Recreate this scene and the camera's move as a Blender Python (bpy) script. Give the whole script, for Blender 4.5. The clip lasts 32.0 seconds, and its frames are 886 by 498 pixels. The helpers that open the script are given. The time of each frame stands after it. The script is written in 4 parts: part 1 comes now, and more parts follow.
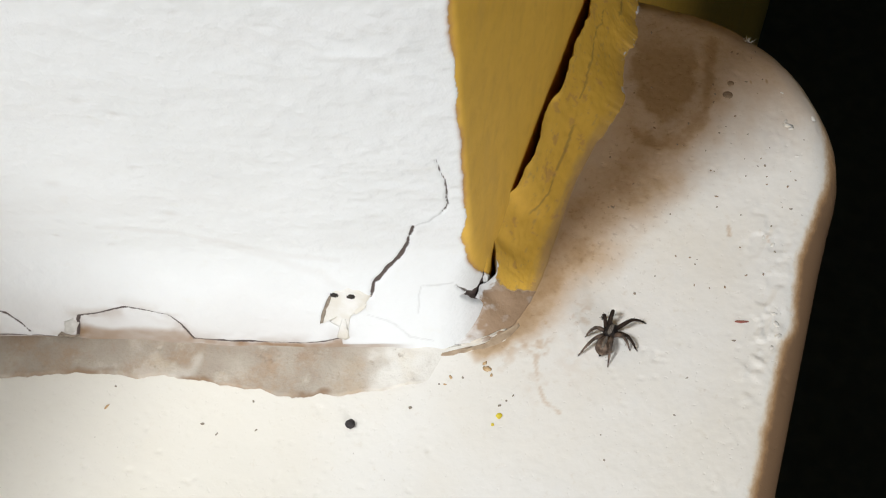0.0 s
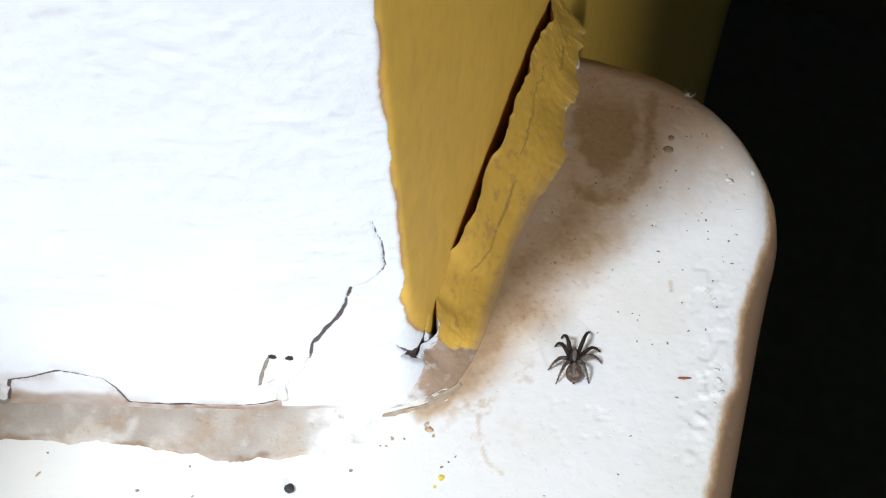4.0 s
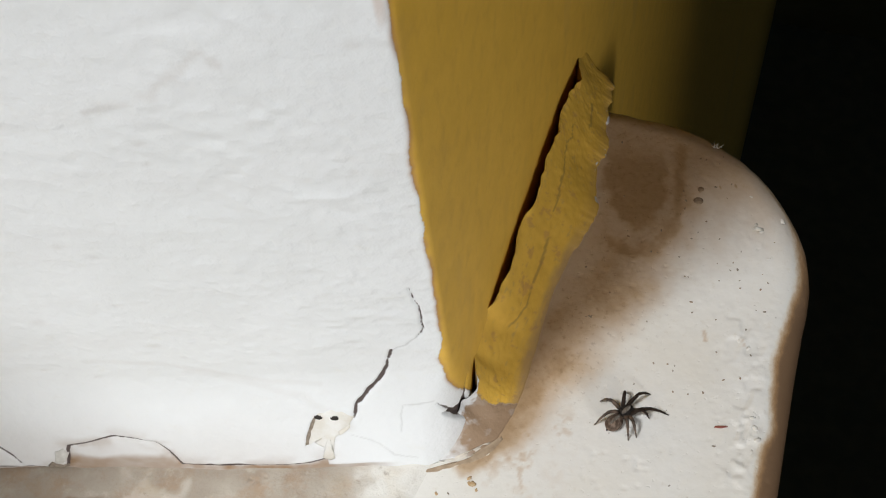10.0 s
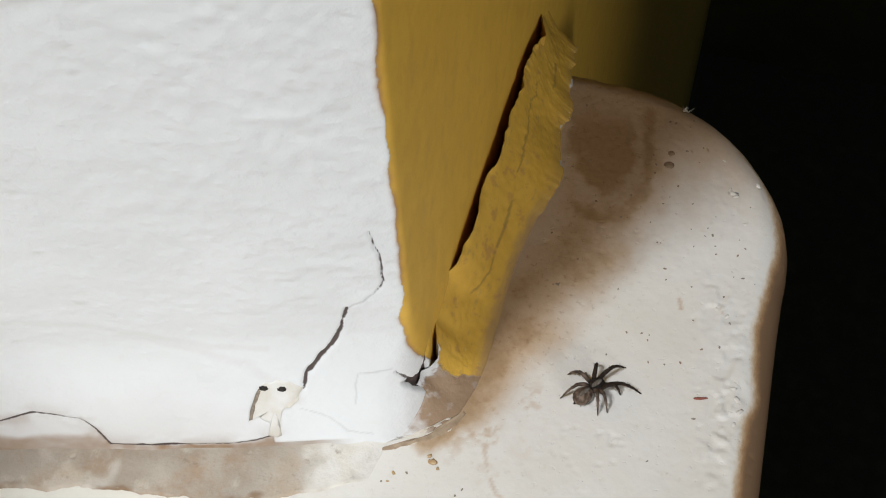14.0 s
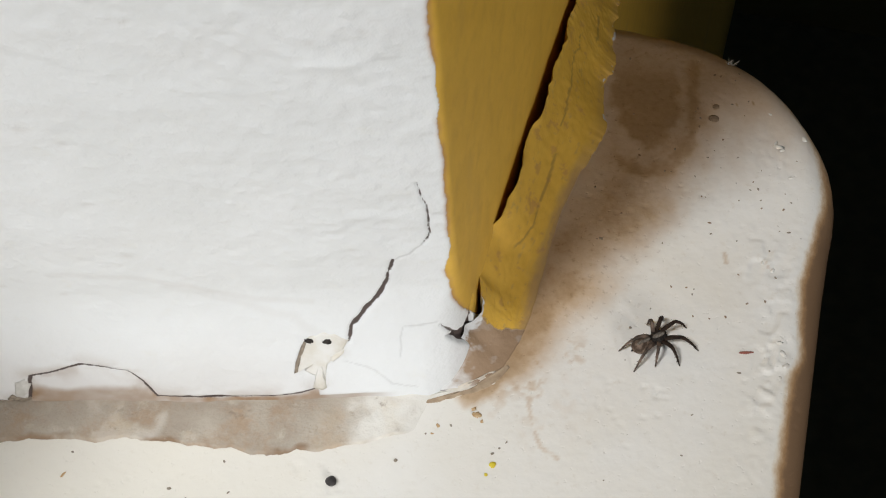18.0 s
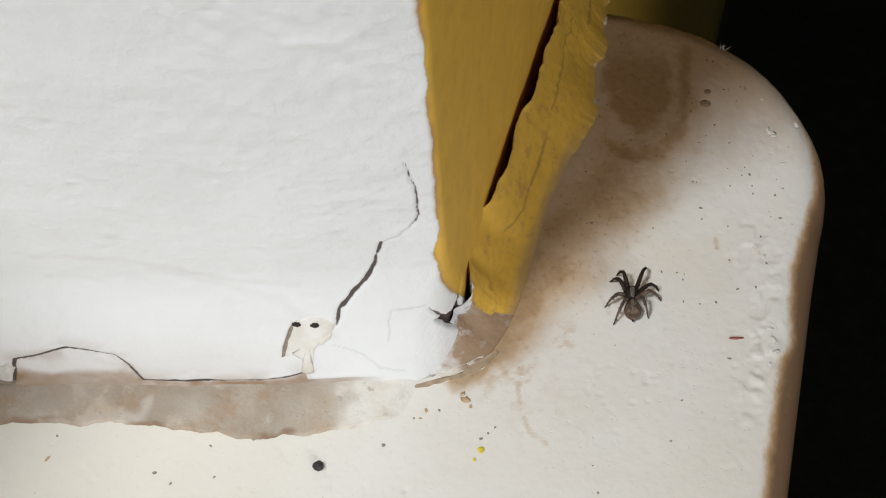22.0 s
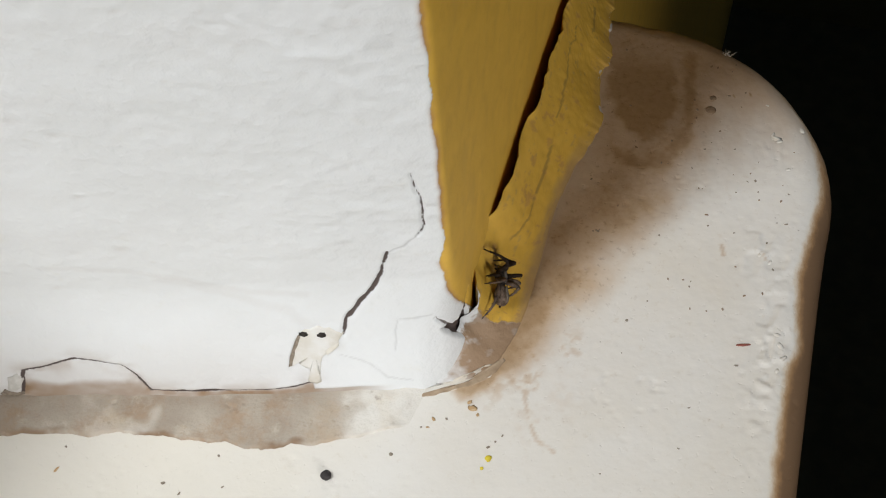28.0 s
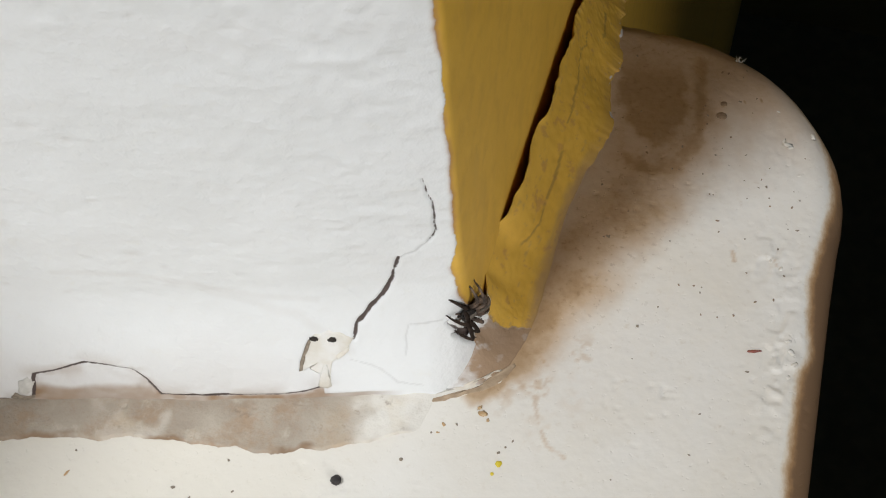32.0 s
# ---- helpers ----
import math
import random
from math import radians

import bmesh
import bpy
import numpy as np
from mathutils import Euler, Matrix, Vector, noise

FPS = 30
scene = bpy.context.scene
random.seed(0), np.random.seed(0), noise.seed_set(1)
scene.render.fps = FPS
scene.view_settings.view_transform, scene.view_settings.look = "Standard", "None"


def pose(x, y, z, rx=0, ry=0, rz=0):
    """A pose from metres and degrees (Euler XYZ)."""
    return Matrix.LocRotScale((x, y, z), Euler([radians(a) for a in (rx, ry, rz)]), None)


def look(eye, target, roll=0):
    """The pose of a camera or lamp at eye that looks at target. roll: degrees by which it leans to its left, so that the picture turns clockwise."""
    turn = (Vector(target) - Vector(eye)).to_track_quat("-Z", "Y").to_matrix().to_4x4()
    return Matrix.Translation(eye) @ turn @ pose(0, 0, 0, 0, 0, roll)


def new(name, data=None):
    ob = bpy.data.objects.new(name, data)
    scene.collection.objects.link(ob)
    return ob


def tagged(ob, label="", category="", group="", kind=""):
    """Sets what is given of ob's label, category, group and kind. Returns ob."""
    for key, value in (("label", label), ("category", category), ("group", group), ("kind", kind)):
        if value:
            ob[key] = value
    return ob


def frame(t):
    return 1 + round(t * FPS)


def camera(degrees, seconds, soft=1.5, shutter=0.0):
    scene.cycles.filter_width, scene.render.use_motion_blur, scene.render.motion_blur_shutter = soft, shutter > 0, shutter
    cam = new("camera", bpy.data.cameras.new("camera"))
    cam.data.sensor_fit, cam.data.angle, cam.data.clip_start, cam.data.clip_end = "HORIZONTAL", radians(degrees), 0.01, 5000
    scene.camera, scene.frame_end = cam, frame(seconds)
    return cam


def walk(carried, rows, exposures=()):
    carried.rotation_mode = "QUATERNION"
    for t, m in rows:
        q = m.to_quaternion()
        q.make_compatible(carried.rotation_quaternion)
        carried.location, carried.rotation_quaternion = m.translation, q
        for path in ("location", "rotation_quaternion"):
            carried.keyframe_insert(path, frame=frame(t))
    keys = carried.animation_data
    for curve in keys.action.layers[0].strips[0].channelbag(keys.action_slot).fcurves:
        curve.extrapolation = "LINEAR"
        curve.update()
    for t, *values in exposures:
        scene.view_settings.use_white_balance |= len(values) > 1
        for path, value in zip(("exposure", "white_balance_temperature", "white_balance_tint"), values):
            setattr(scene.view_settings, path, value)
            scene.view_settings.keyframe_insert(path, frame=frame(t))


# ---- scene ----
from mathutils.bvhtree import BVHTree

cam = camera(42, 32.0, soft=1.1)
PATH = [
    (0, pose(0.03769, -0.08727, 0.18450, 30.60, 3.45, 20.40)),
    (0.5, pose(0.03916, -0.08556, 0.18475, 30.74, 2.95, 19.99)),
    (1, pose(0.04103, -0.08165, 0.18738, 34.59, 2.20, 18.67)),
    (1.5, pose(0.03974, -0.08205, 0.18613, 34.00, 1.80, 18.66)),
    (2, pose(0.03982, -0.08264, 0.18506, 33.11, 1.84, 18.80)),
    (2.5, pose(0.03954, -0.08319, 0.18425, 32.55, 1.95, 18.78)),
    (3, pose(0.03920, -0.08303, 0.18425, 32.64, 2.21, 18.87)),
    (3.5, pose(0.03905, -0.08297, 0.18395, 32.61, 1.87, 18.78)),
    (5.5, pose(0.03982, -0.08315, 0.18425, 32.68, 2.05, 19.10)),
    (6, pose(0.03953, -0.08333, 0.18459, 32.93, 1.96, 19.06)),
    (6.5, pose(0.03910, -0.08308, 0.18620, 31.37, 4.21, 18.69)),
    (7, pose(0.04053, -0.08213, 0.18662, 31.28, 4.54, 18.88)),
    (7.5, pose(0.04066, -0.08027, 0.18523, 32.69, 3.29, 17.98)),
    (8, pose(0.03712, -0.08225, 0.18718, 32.80, 4.08, 18.68)),
    (8.5, pose(0.03632, -0.08321, 0.18788, 32.49, 5.15, 19.03)),
    (9, pose(0.03765, -0.08527, 0.18887, 31.76, 6.73, 19.91)),
    (9.5, pose(0.04098, -0.08466, 0.19231, 32.94, 6.60, 19.48)),
    (10, pose(0.04145, -0.08256, 0.19180, 34.44, 4.83, 18.63)),
    (10.5, pose(0.04069, -0.08230, 0.19143, 34.21, 4.96, 18.49)),
    (11, pose(0.03729, -0.08399, 0.19180, 34.32, 6.82, 19.21)),
    (11.6, pose(0.03174, -0.08212, 0.18105, 42.12, 2.12, 17.86)),
    (12, pose(0.03366, -0.08353, 0.17764, 36.80, 2.36, 17.47)),
    (12.5, pose(0.03452, -0.08546, 0.17107, 34.05, 1.55, 17.15)),
    (13, pose(0.03371, -0.08421, 0.17122, 35.56, 1.47, 16.80)),
    (13.5, pose(0.03322, -0.08478, 0.17065, 37.14, 1.74, 16.93)),
    (14, pose(0.03562, -0.08464, 0.17115, 35.81, 1.98, 16.72)),
    (14.5, pose(0.03502, -0.08542, 0.17115, 34.26, 2.86, 16.85)),
    (16.5, pose(0.03393, -0.08543, 0.17056, 34.04, 2.96, 17.22)),
    (17, pose(0.03381, -0.08568, 0.17049, 34.16, 3.10, 17.48)),
    (17.5, pose(0.03376, -0.08623, 0.17013, 33.97, 3.13, 17.55)),
    (18, pose(0.03343, -0.08631, 0.16993, 34.00, 3.15, 17.53)),
    (18.5, pose(0.03323, -0.08636, 0.16882, 33.49, 3.02, 17.54)),
    (19, pose(0.03351, -0.08639, 0.16869, 33.42, 3.06, 17.55)),
    (19.5, pose(0.03398, -0.08618, 0.16870, 33.37, 2.72, 17.26)),
    (20, pose(0.03382, -0.08621, 0.16884, 33.13, 2.92, 17.35)),
    (20.5, pose(0.03306, -0.08682, 0.16803, 33.17, 2.88, 17.56)),
    (21, pose(0.03415, -0.08633, 0.16840, 33.64, 2.68, 17.30)),
    (21.5, pose(0.03370, -0.08637, 0.16811, 33.59, 2.60, 17.46)),
    (22, pose(0.03376, -0.08653, 0.16782, 33.62, 2.67, 17.47)),
    (22.5, pose(0.03396, -0.08605, 0.16822, 33.42, 2.63, 17.37)),
    (23, pose(0.03365, -0.08612, 0.16813, 33.67, 2.83, 17.46)),
    (23.5, pose(0.03372, -0.08609, 0.16796, 33.79, 2.74, 17.50)),
    (24, pose(0.03334, -0.08600, 0.16827, 33.69, 2.96, 17.49)),
    (24.5, pose(0.03393, -0.08607, 0.16811, 33.96, 2.74, 17.39)),
    (25, pose(0.03396, -0.08575, 0.16855, 33.99, 2.65, 17.28)),
    (25.5, pose(0.03369, -0.08588, 0.16843, 34.03, 2.87, 17.40)),
    (27.5, pose(0.03354, -0.08488, 0.16918, 33.55, 3.06, 17.25)),
    (28, pose(0.03394, -0.08586, 0.16861, 33.77, 3.21, 17.39)),
    (28.5, pose(0.03359, -0.08617, 0.16876, 33.54, 3.44, 17.42)),
    (29, pose(0.03348, -0.08594, 0.16915, 33.19, 3.54, 17.39)),
    (29.5, pose(0.03324, -0.08624, 0.16885, 33.24, 3.60, 17.51)),
    (30, pose(0.03311, -0.08622, 0.16883, 33.30, 3.63, 17.47)),
    (30.5, pose(0.03338, -0.08597, 0.16889, 33.54, 3.62, 17.48)),
    (31, pose(0.03309, -0.08632, 0.16869, 33.44, 3.43, 17.59)),
    (31.5, pose(0.03335, -0.08627, 0.16856, 33.70, 3.43, 17.65)),
    (32, pose(0.03318, -0.08607, 0.16856, 34.05, 3.34, 17.72)),
]

EXPOSURE = [(0, -0.32, 6480, 10), (0.8, 0.06, 6450, 10), (1.6, 0.02, 5800, 10), (6, 0.02, 5800, 10), (7, -0.33, 6050, 10), (7.5, -0.08, 6050, 10), (8, -0.15, 6050, 10), (9, -0.58, 6450, 10), (10, -0.47, 6450, 10),
            (11.0, -0.45, 6480, 10), (11.6, -0.02, 6500, 10), (12.0, -0.38, 6200, 10), (12.3, -0.42, 6200, 10), (13, -0.52, 6450, 10), (14, -0.52, 6420, 10), (17, -0.53, 6520, 10), (20, -0.57, 6520, 10), (32, -0.58, 6520, 10)]
walk(cam, PATH, EXPOSURE)

# daylight: an even bright sky with a broad soft glow falling in through the window opening
world = bpy.data.worlds.new("sky")
scene.world = world
world.use_nodes = True
wn = world.node_tree.nodes
sky = wn.new("ShaderNodeTexSky")
sky.sky_type = "NISHITA"
sky.sun_disc = False
sky.sun_elevation = radians(59)
sky.sun_rotation = radians(213)
wn["Background"].inputs["Strength"].default_value = 0.045
world.node_tree.links.new(sky.outputs[0], wn["Background"].inputs["Color"])

sun = new("sun", bpy.data.lights.new("sun", "SUN"))
sun.data.energy = 2.85
sun.data.angle = radians(12)
sun.data.color = (0.945, 0.978, 1.0)
sun.matrix_world = look((-0.55, -0.85, 1.68), (0, 0, 0))

# added fill lamp behind the unseen adjoining wall, to brighten the yellow wall
side = new("side_fill_light", bpy.data.lights.new("side_fill_light", "AREA"))
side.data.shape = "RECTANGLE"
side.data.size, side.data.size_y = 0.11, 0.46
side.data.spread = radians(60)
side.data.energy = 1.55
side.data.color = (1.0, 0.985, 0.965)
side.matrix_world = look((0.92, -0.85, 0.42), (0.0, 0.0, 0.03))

MM = 0.001
K = math.tan(radians(17.7))      # splay of the window reveal
CS, SN = math.cos(radians(17.7)), math.sin(radians(17.7))


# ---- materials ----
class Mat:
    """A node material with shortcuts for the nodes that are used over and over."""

    def __init__(self, name, rough=0.6):
        self.m = bpy.data.materials.new(name)
        self.m.use_nodes = True
        self.n, self.l = self.m.node_tree.nodes, self.m.node_tree.links
        self.b = self.n["Principled BSDF"]
        self.b.inputs["Roughness"].default_value = rough
        tc = self.n.new("ShaderNodeTexCoord")
        self.co = tc.outputs["Object"]

    def put(self, a, b):
        if hasattr(a, "is_output"):
            self.l.new(a, b)
        elif isinstance(a, tuple):
            b.default_value = (*a, 1.0)[:4]
        else:
            b.default_value = a

    def noise(self, per_mm, detail=4.0, rough=0.55, stretch=None):
        t = self.n.new("ShaderNodeTexNoise")
        t.inputs["Scale"].default_value = per_mm * 1000
        t.inputs["Detail"].default_value = detail
        t.inputs["Roughness"].default_value = rough
        src = self.co
        if stretch:
            mp = self.n.new("ShaderNodeMapping")
            mp.inputs["Scale"].default_value = stretch
            self.l.new(src, mp.inputs[0])
            src = mp.outputs[0]
        self.l.new(src, t.inputs["Vector"])
        return t.outputs["Fac"]

    def attr(self, name):
        a = self.n.new("ShaderNodeAttribute")
        a.attribute_name = name
        return a.outputs["Fac"]

    def ramp(self, fac, lo, hi):
        r = self.n.new("ShaderNodeMapRange")
        r.interpolation_type = "SMOOTHSTEP"
        self.put(fac, r.inputs["Value"])
        r.inputs["From Min"].default_value, r.inputs["From Max"].default_value = lo, hi
        return r.outputs[0]

    def math(self, op, a, b=0.0):
        x = self.n.new("ShaderNodeMath")
        x.operation = op
        x.use_clamp = op == "MULTIPLY"
        self.put(a, x.inputs[0])
        self.put(b, x.inputs[1])
        return x.outputs[0]

    def mix(self, fac, a, b):
        x = self.n.new("ShaderNodeMix")
        x.data_type = "RGBA"
        self.put(fac, x.inputs[0])
        self.put(a, x.inputs[6])
        self.put(b, x.inputs[7])
        return x.outputs[2]

    def colour(self, c):
        self.put(c, self.b.inputs["Base Color"])
        return self

    def bump(self, height, dist_mm, strength=1.0):
        x = self.n.new("ShaderNodeBump")
        x.inputs["Distance"].default_value = dist_mm * MM
        x.inputs["Strength"].default_value = strength
        self.put(height, x.inputs["Height"])
        self.l.new(x.outputs[0], self.b.inputs["Normal"])
        return self


def plaster_material():
    """White and yellow wall paint in one coat order: white filler, yellow emulsion, rusty fringe, grime, crack shade.
    """
    m = Mat("wall_paint", 0.62)
    white = m.mix(m.ramp(m.noise(0.05, 3), 0.35, 0.7), (0.775, 0.787, 0.79), (0.745, 0.757, 0.757))
    white = m.mix(m.ramp(m.noise(0.25, 4), 0.62, 0.85), white, (0.74, 0.74, 0.71))
    yel = m.mix(m.ramp(m.noise(0.12, 4), 0.3, 0.7), (0.66, 0.39, 0.046), (0.71, 0.425, 0.055))
    yel = m.mix(m.ramp(m.noise(0.3, 4, stretch=(1, 1, 0.7)), 0.45, 0.8), yel, (0.61, 0.352, 0.044))
    ragged = m.math("MULTIPLY", m.noise(2.2, 4, 0.6), 0.24)
    coat = m.ramp(m.math("ADD", m.attr("yellow"), ragged), 0.56, 0.68)
    c = m.mix(coat, white, yel)
    c = m.mix(m.attr("fringe"), c, (0.42, 0.20, 0.08))
    c = m.mix(m.attr("stain_shade"), c, (0.30, 0.197, 0.118))
    c = m.mix(m.attr("dirt_shade"), c, (0.05, 0.038, 0.03))
    split = m.ramp(m.math("ADD", m.attr("crack"), m.math("MULTIPLY", m.noise(1.6, 5, 0.6), 0.16)), 0.545, 0.62)
    c = m.mix(split, c, (0.085, 0.062, 0.055))
    m.colour(c)
    relief = m.math("ADD", m.noise(0.45, 3), m.math("MULTIPLY", m.noise(2.2, 3), 0.16))
    smoother = m.math("SUBTRACT", 1.0, m.math("MULTIPLY", coat, 0.7))
    return m.bump(m.math("MULTIPLY", relief, smoother), 0.42, 0.55).m


def sill_material():
    m = Mat("sill_gloss_paint", 0.5)
    m.b.inputs["Specular IOR Level"].default_value = 0.35
    c = m.mix(m.ramp(m.noise(0.03, 3), 0.35, 0.7), (0.80, 0.775, 0.73), (0.77, 0.73, 0.66))
    c = m.mix(m.math("MULTIPLY", m.ramp(m.noise(0.5, 6, 0.65), 0.56, 0.8), 0.5), c, (0.62, 0.55, 0.45))
    c = m.mix(m.attr("cream"), c, (0.755, 0.70, 0.585))
    # brown for the grime and for the wall shadow painted on the ear
    grime_shade = m.math("MULTIPLY", m.attr("stain_shade"), m.math("ADD", m.math("MULTIPLY", m.ramp(m.noise(0.8, 6, 0.7), 0.4, 0.7), 0.08), 0.92))
    c = m.mix(grime_shade, c, (0.485, 0.30, 0.14))
    c = m.mix(m.math("MULTIPLY", m.ramp(grime_shade, 0.62, 1.1), 0.6), c, (0.235, 0.165, 0.10))
    # worn tan paint, darkened outwards for the shade on the rounded nose
    worn_shade = m.math("ADD", m.attr("worn_shade"), m.math("MULTIPLY", m.noise(1.1, 6, 0.65, (1.0, 0.45, 1.0)), 0.6))
    c = m.mix(m.ramp(worn_shade, 0.46, 0.98), c, (0.62, 0.50, 0.36))
    c = m.mix(m.ramp(worn_shade, 0.72, 1.22), c, (0.38, 0.225, 0.11))
    c = m.mix(m.ramp(worn_shade, 1.05, 1.5), c, (0.20, 0.12, 0.065))
    flecks = m.math("MULTIPLY", m.ramp(m.noise(0.75, 3.0), 0.71, 0.77), 0.4)
    c = m.mix(flecks, c, (0.17, 0.12, 0.075))
    grains = m.math("MULTIPLY", m.ramp(m.noise(0.8, 5.0, 0.6), 0.60, 0.66), m.math("MULTIPLY", m.attr("dirt_shade"), 0.28))
    c = m.mix(grains, c, (0.19, 0.115, 0.06))
    m.colour(c)
    return m.bump(m.math("ADD", m.math("MULTIPLY", m.noise(0.3, 4), 0.55), m.math("SUBTRACT", 0.3, m.math("MULTIPLY", m.ramp(m.noise(0.9, 4), 0.62, 0.72), 0.16))), 0.36, 0.62).m


def strip_material():
    m = Mat("old_mortar", 0.75)
    c = m.mix(m.ramp(m.noise(0.07, 4), 0.35, 0.68), (0.37, 0.31, 0.245), (0.49, 0.43, 0.355))
    c = m.mix(m.math("MULTIPLY", m.ramp(m.noise(0.08, 6, 0.75), 0.42, 0.64), 0.75), c, (0.37, 0.25, 0.155))
    c = m.mix(m.math("MULTIPLY", m.ramp(m.noise(0.22, 5, 0.65), 0.55, 0.75), 0.6), c, (0.60, 0.54, 0.45))
    c = m.mix(m.attr("pale"), c, m.mix(m.ramp(m.noise(0.15, 5), 0.4, 0.65), (0.74, 0.71, 0.65), (0.66, 0.57, 0.44)))
    c = m.mix(m.math("MULTIPLY", m.attr("lip"), m.ramp(m.noise(0.12, 4), 0.42, 0.6)), c, (0.25, 0.165, 0.10))
    c = m.mix(m.ramp(m.noise(0.7, 5, 0.65), 0.58, 0.72), c, (0.37, 0.30, 0.23))
    c = m.mix(m.attr("fade"), c, (0.77, 0.735, 0.67))
    m.colour(c)
    return m.bump(m.noise(0.8, 6, 0.65), 0.4, 0.7).m


def plain(name, a, b, per_mm, rough=0.6, bump=0.0, metal=0.0):
    m = Mat(name, rough)
    m.b.inputs["Metallic"].default_value = metal
    m.colour(m.mix(m.ramp(m.noise(per_mm, 5), 0.35, 0.7), a, b))
    if bump:
        m.bump(m.noise(per_mm * 3, 4), bump, 0.6)
    return m.m


PAINT = plaster_material()
SILL = sill_material()
STRIP = strip_material()
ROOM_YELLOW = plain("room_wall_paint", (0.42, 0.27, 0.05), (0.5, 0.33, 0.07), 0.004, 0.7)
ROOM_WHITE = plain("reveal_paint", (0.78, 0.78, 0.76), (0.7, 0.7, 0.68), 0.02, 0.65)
# darker, greener copy of the room yellow: the room's dimness put into the colour
ROOM_DARK = plain("shaded_wall_paint", (0.19, 0.17, 0.075), (0.23, 0.205, 0.09), 0.004, 0.7)
FLOOR = plain("dull_floor", (0.15, 0.145, 0.08), (0.19, 0.18, 0.10), 0.02, 0.7)
CEIL = plain("ceiling_paint", (0.3, 0.29, 0.26), (0.35, 0.33, 0.3), 0.004, 0.8)


# ---- numeric helpers ----
def hash_noise(x, y, seed=0):
    """Smooth value noise on arrays, 0 to 1."""
    rng = np.random.RandomState(seed)
    tab = rng.rand(64, 64)
    xi, yi = np.floor(x).astype(int), np.floor(y).astype(int)
    fx, fy = x - xi, y - yi
    fx, fy = fx * fx * (3 - 2 * fx), fy * fy * (3 - 2 * fy)
    g = lambda i, j: tab[(xi + i) % 64, (yi + j) % 64]
    return (g(0, 0) * (1 - fx) + g(1, 0) * fx) * (1 - fy) + (g(0, 1) * (1 - fx) + g(1, 1) * fx) * fy


def fractal(x, y, seed=0, octaves=4):
    v, a, s = 0.0, 0.5, 0.0
    for o in range(octaves):
        v = v + a * hash_noise(x * 2 ** o, y * 2 ** o, seed + o)
        s += a
        a *= 0.5
    return v / s


def near_line(u, v, pts):
    """Distance of points to a polyline, and how far along it (0 to 1) the nearest point lies."""
    best, along = np.full(u.shape, 1e9), np.zeros(u.shape)
    n = len(pts) - 1
    for i in range(n):
        (ax, ay), (bx, by) = pts[i], pts[i + 1]
        dx, dy = bx - ax, by - ay
        w = np.clip(((u - ax) * dx + (v - ay) * dy) / (dx * dx + dy * dy), 0, 1)
        d = np.hypot(u - ax - w * dx, v - ay - w * dy)
        along = np.where(d < best, (i + w) / n, along)
        best = np.minimum(best, d)
    return best, along


def smooth(x, lo, hi):
    t = np.clip((x - lo) / (hi - lo), 0, 1)
    return t * t * (3 - 2 * t)


def grid_mesh(name, X, Y, Z, attrs, mat, keep=None, flip=False):
    """A mesh from arrays of places in millimetres, with soft attributes for the paint."""
    nu, nv = X.shape
    co = np.stack([X, Y, Z], -1).reshape(-1, 3) * MM
    idx = np.arange(nu * nv).reshape(nu, nv)
    q = np.stack([idx[:-1, :-1], idx[1:, :-1], idx[1:, 1:], idx[:-1, 1:]], -1).reshape(-1, 4)
    if flip:
        q = q[:, ::-1]
    if keep is not None:
        k = keep.reshape(-1)
        q = q[k[q].all(1)]
    me = bpy.data.meshes.new(name)
    me.vertices.add(len(co))
    me.vertices.foreach_set("co", co.ravel())
    me.loops.add(q.size)
    me.loops.foreach_set("vertex_index", q.ravel())
    me.polygons.add(len(q))
    me.polygons.foreach_set("loop_start", np.arange(len(q)) * 4)
    me.polygons.foreach_set("use_smooth", np.ones(len(q), bool))
    for key, val in attrs.items():
        a = me.attributes.new(key, "FLOAT", "POINT")
        a.data.foreach_set("value", np.broadcast_to(val, X.shape).astype(np.float32).ravel())
    me.update(calc_edges=True)
    me.validate()
    me.materials.append(mat)
    return me


def part(name, bm, material, parent, label=""):
    me = bpy.data.meshes.new(name)
    bm.to_mesh(me)
    bm.free()
    for p in me.polygons:
        p.use_smooth = True
    me.materials.append(material)
    ob = new(name, me)
    ob.parent = parent
    if label:
        tagged(ob, label)
    return ob


def prism(name, outline, z0, z1, mat):
    """An upright block over an outline in metres."""
    bm = bmesh.new()
    lo = [bm.verts.new((x, y, z0)) for x, y in outline]
    hi = [bm.verts.new((x, y, z1)) for x, y in outline]
    bm.faces.new(lo[::-1])
    bm.faces.new(hi)
    n = len(outline)
    for i in range(n):
        bm.faces.new((lo[i], lo[(i + 1) % n], hi[(i + 1) % n], hi[i]))
    bmesh.ops.recalc_face_normals(bm, faces=bm.faces)
    me = bpy.data.meshes.new(name)
    bm.to_mesh(me)
    bm.free()
    me.materials.append(mat)
    return new(name, me)


def wall_plan(y):
    """How far the uneven room wall stands out, along its length: it swells by the arris and falls back a little past the ear."""
    y = np.maximum(y, 0.0)
    turn = np.clip(y - 80, 0, None)
    return 0.2 * (1 - np.exp(-y / 5.0)) - 0.012 * turn * turn / (turn + 40)


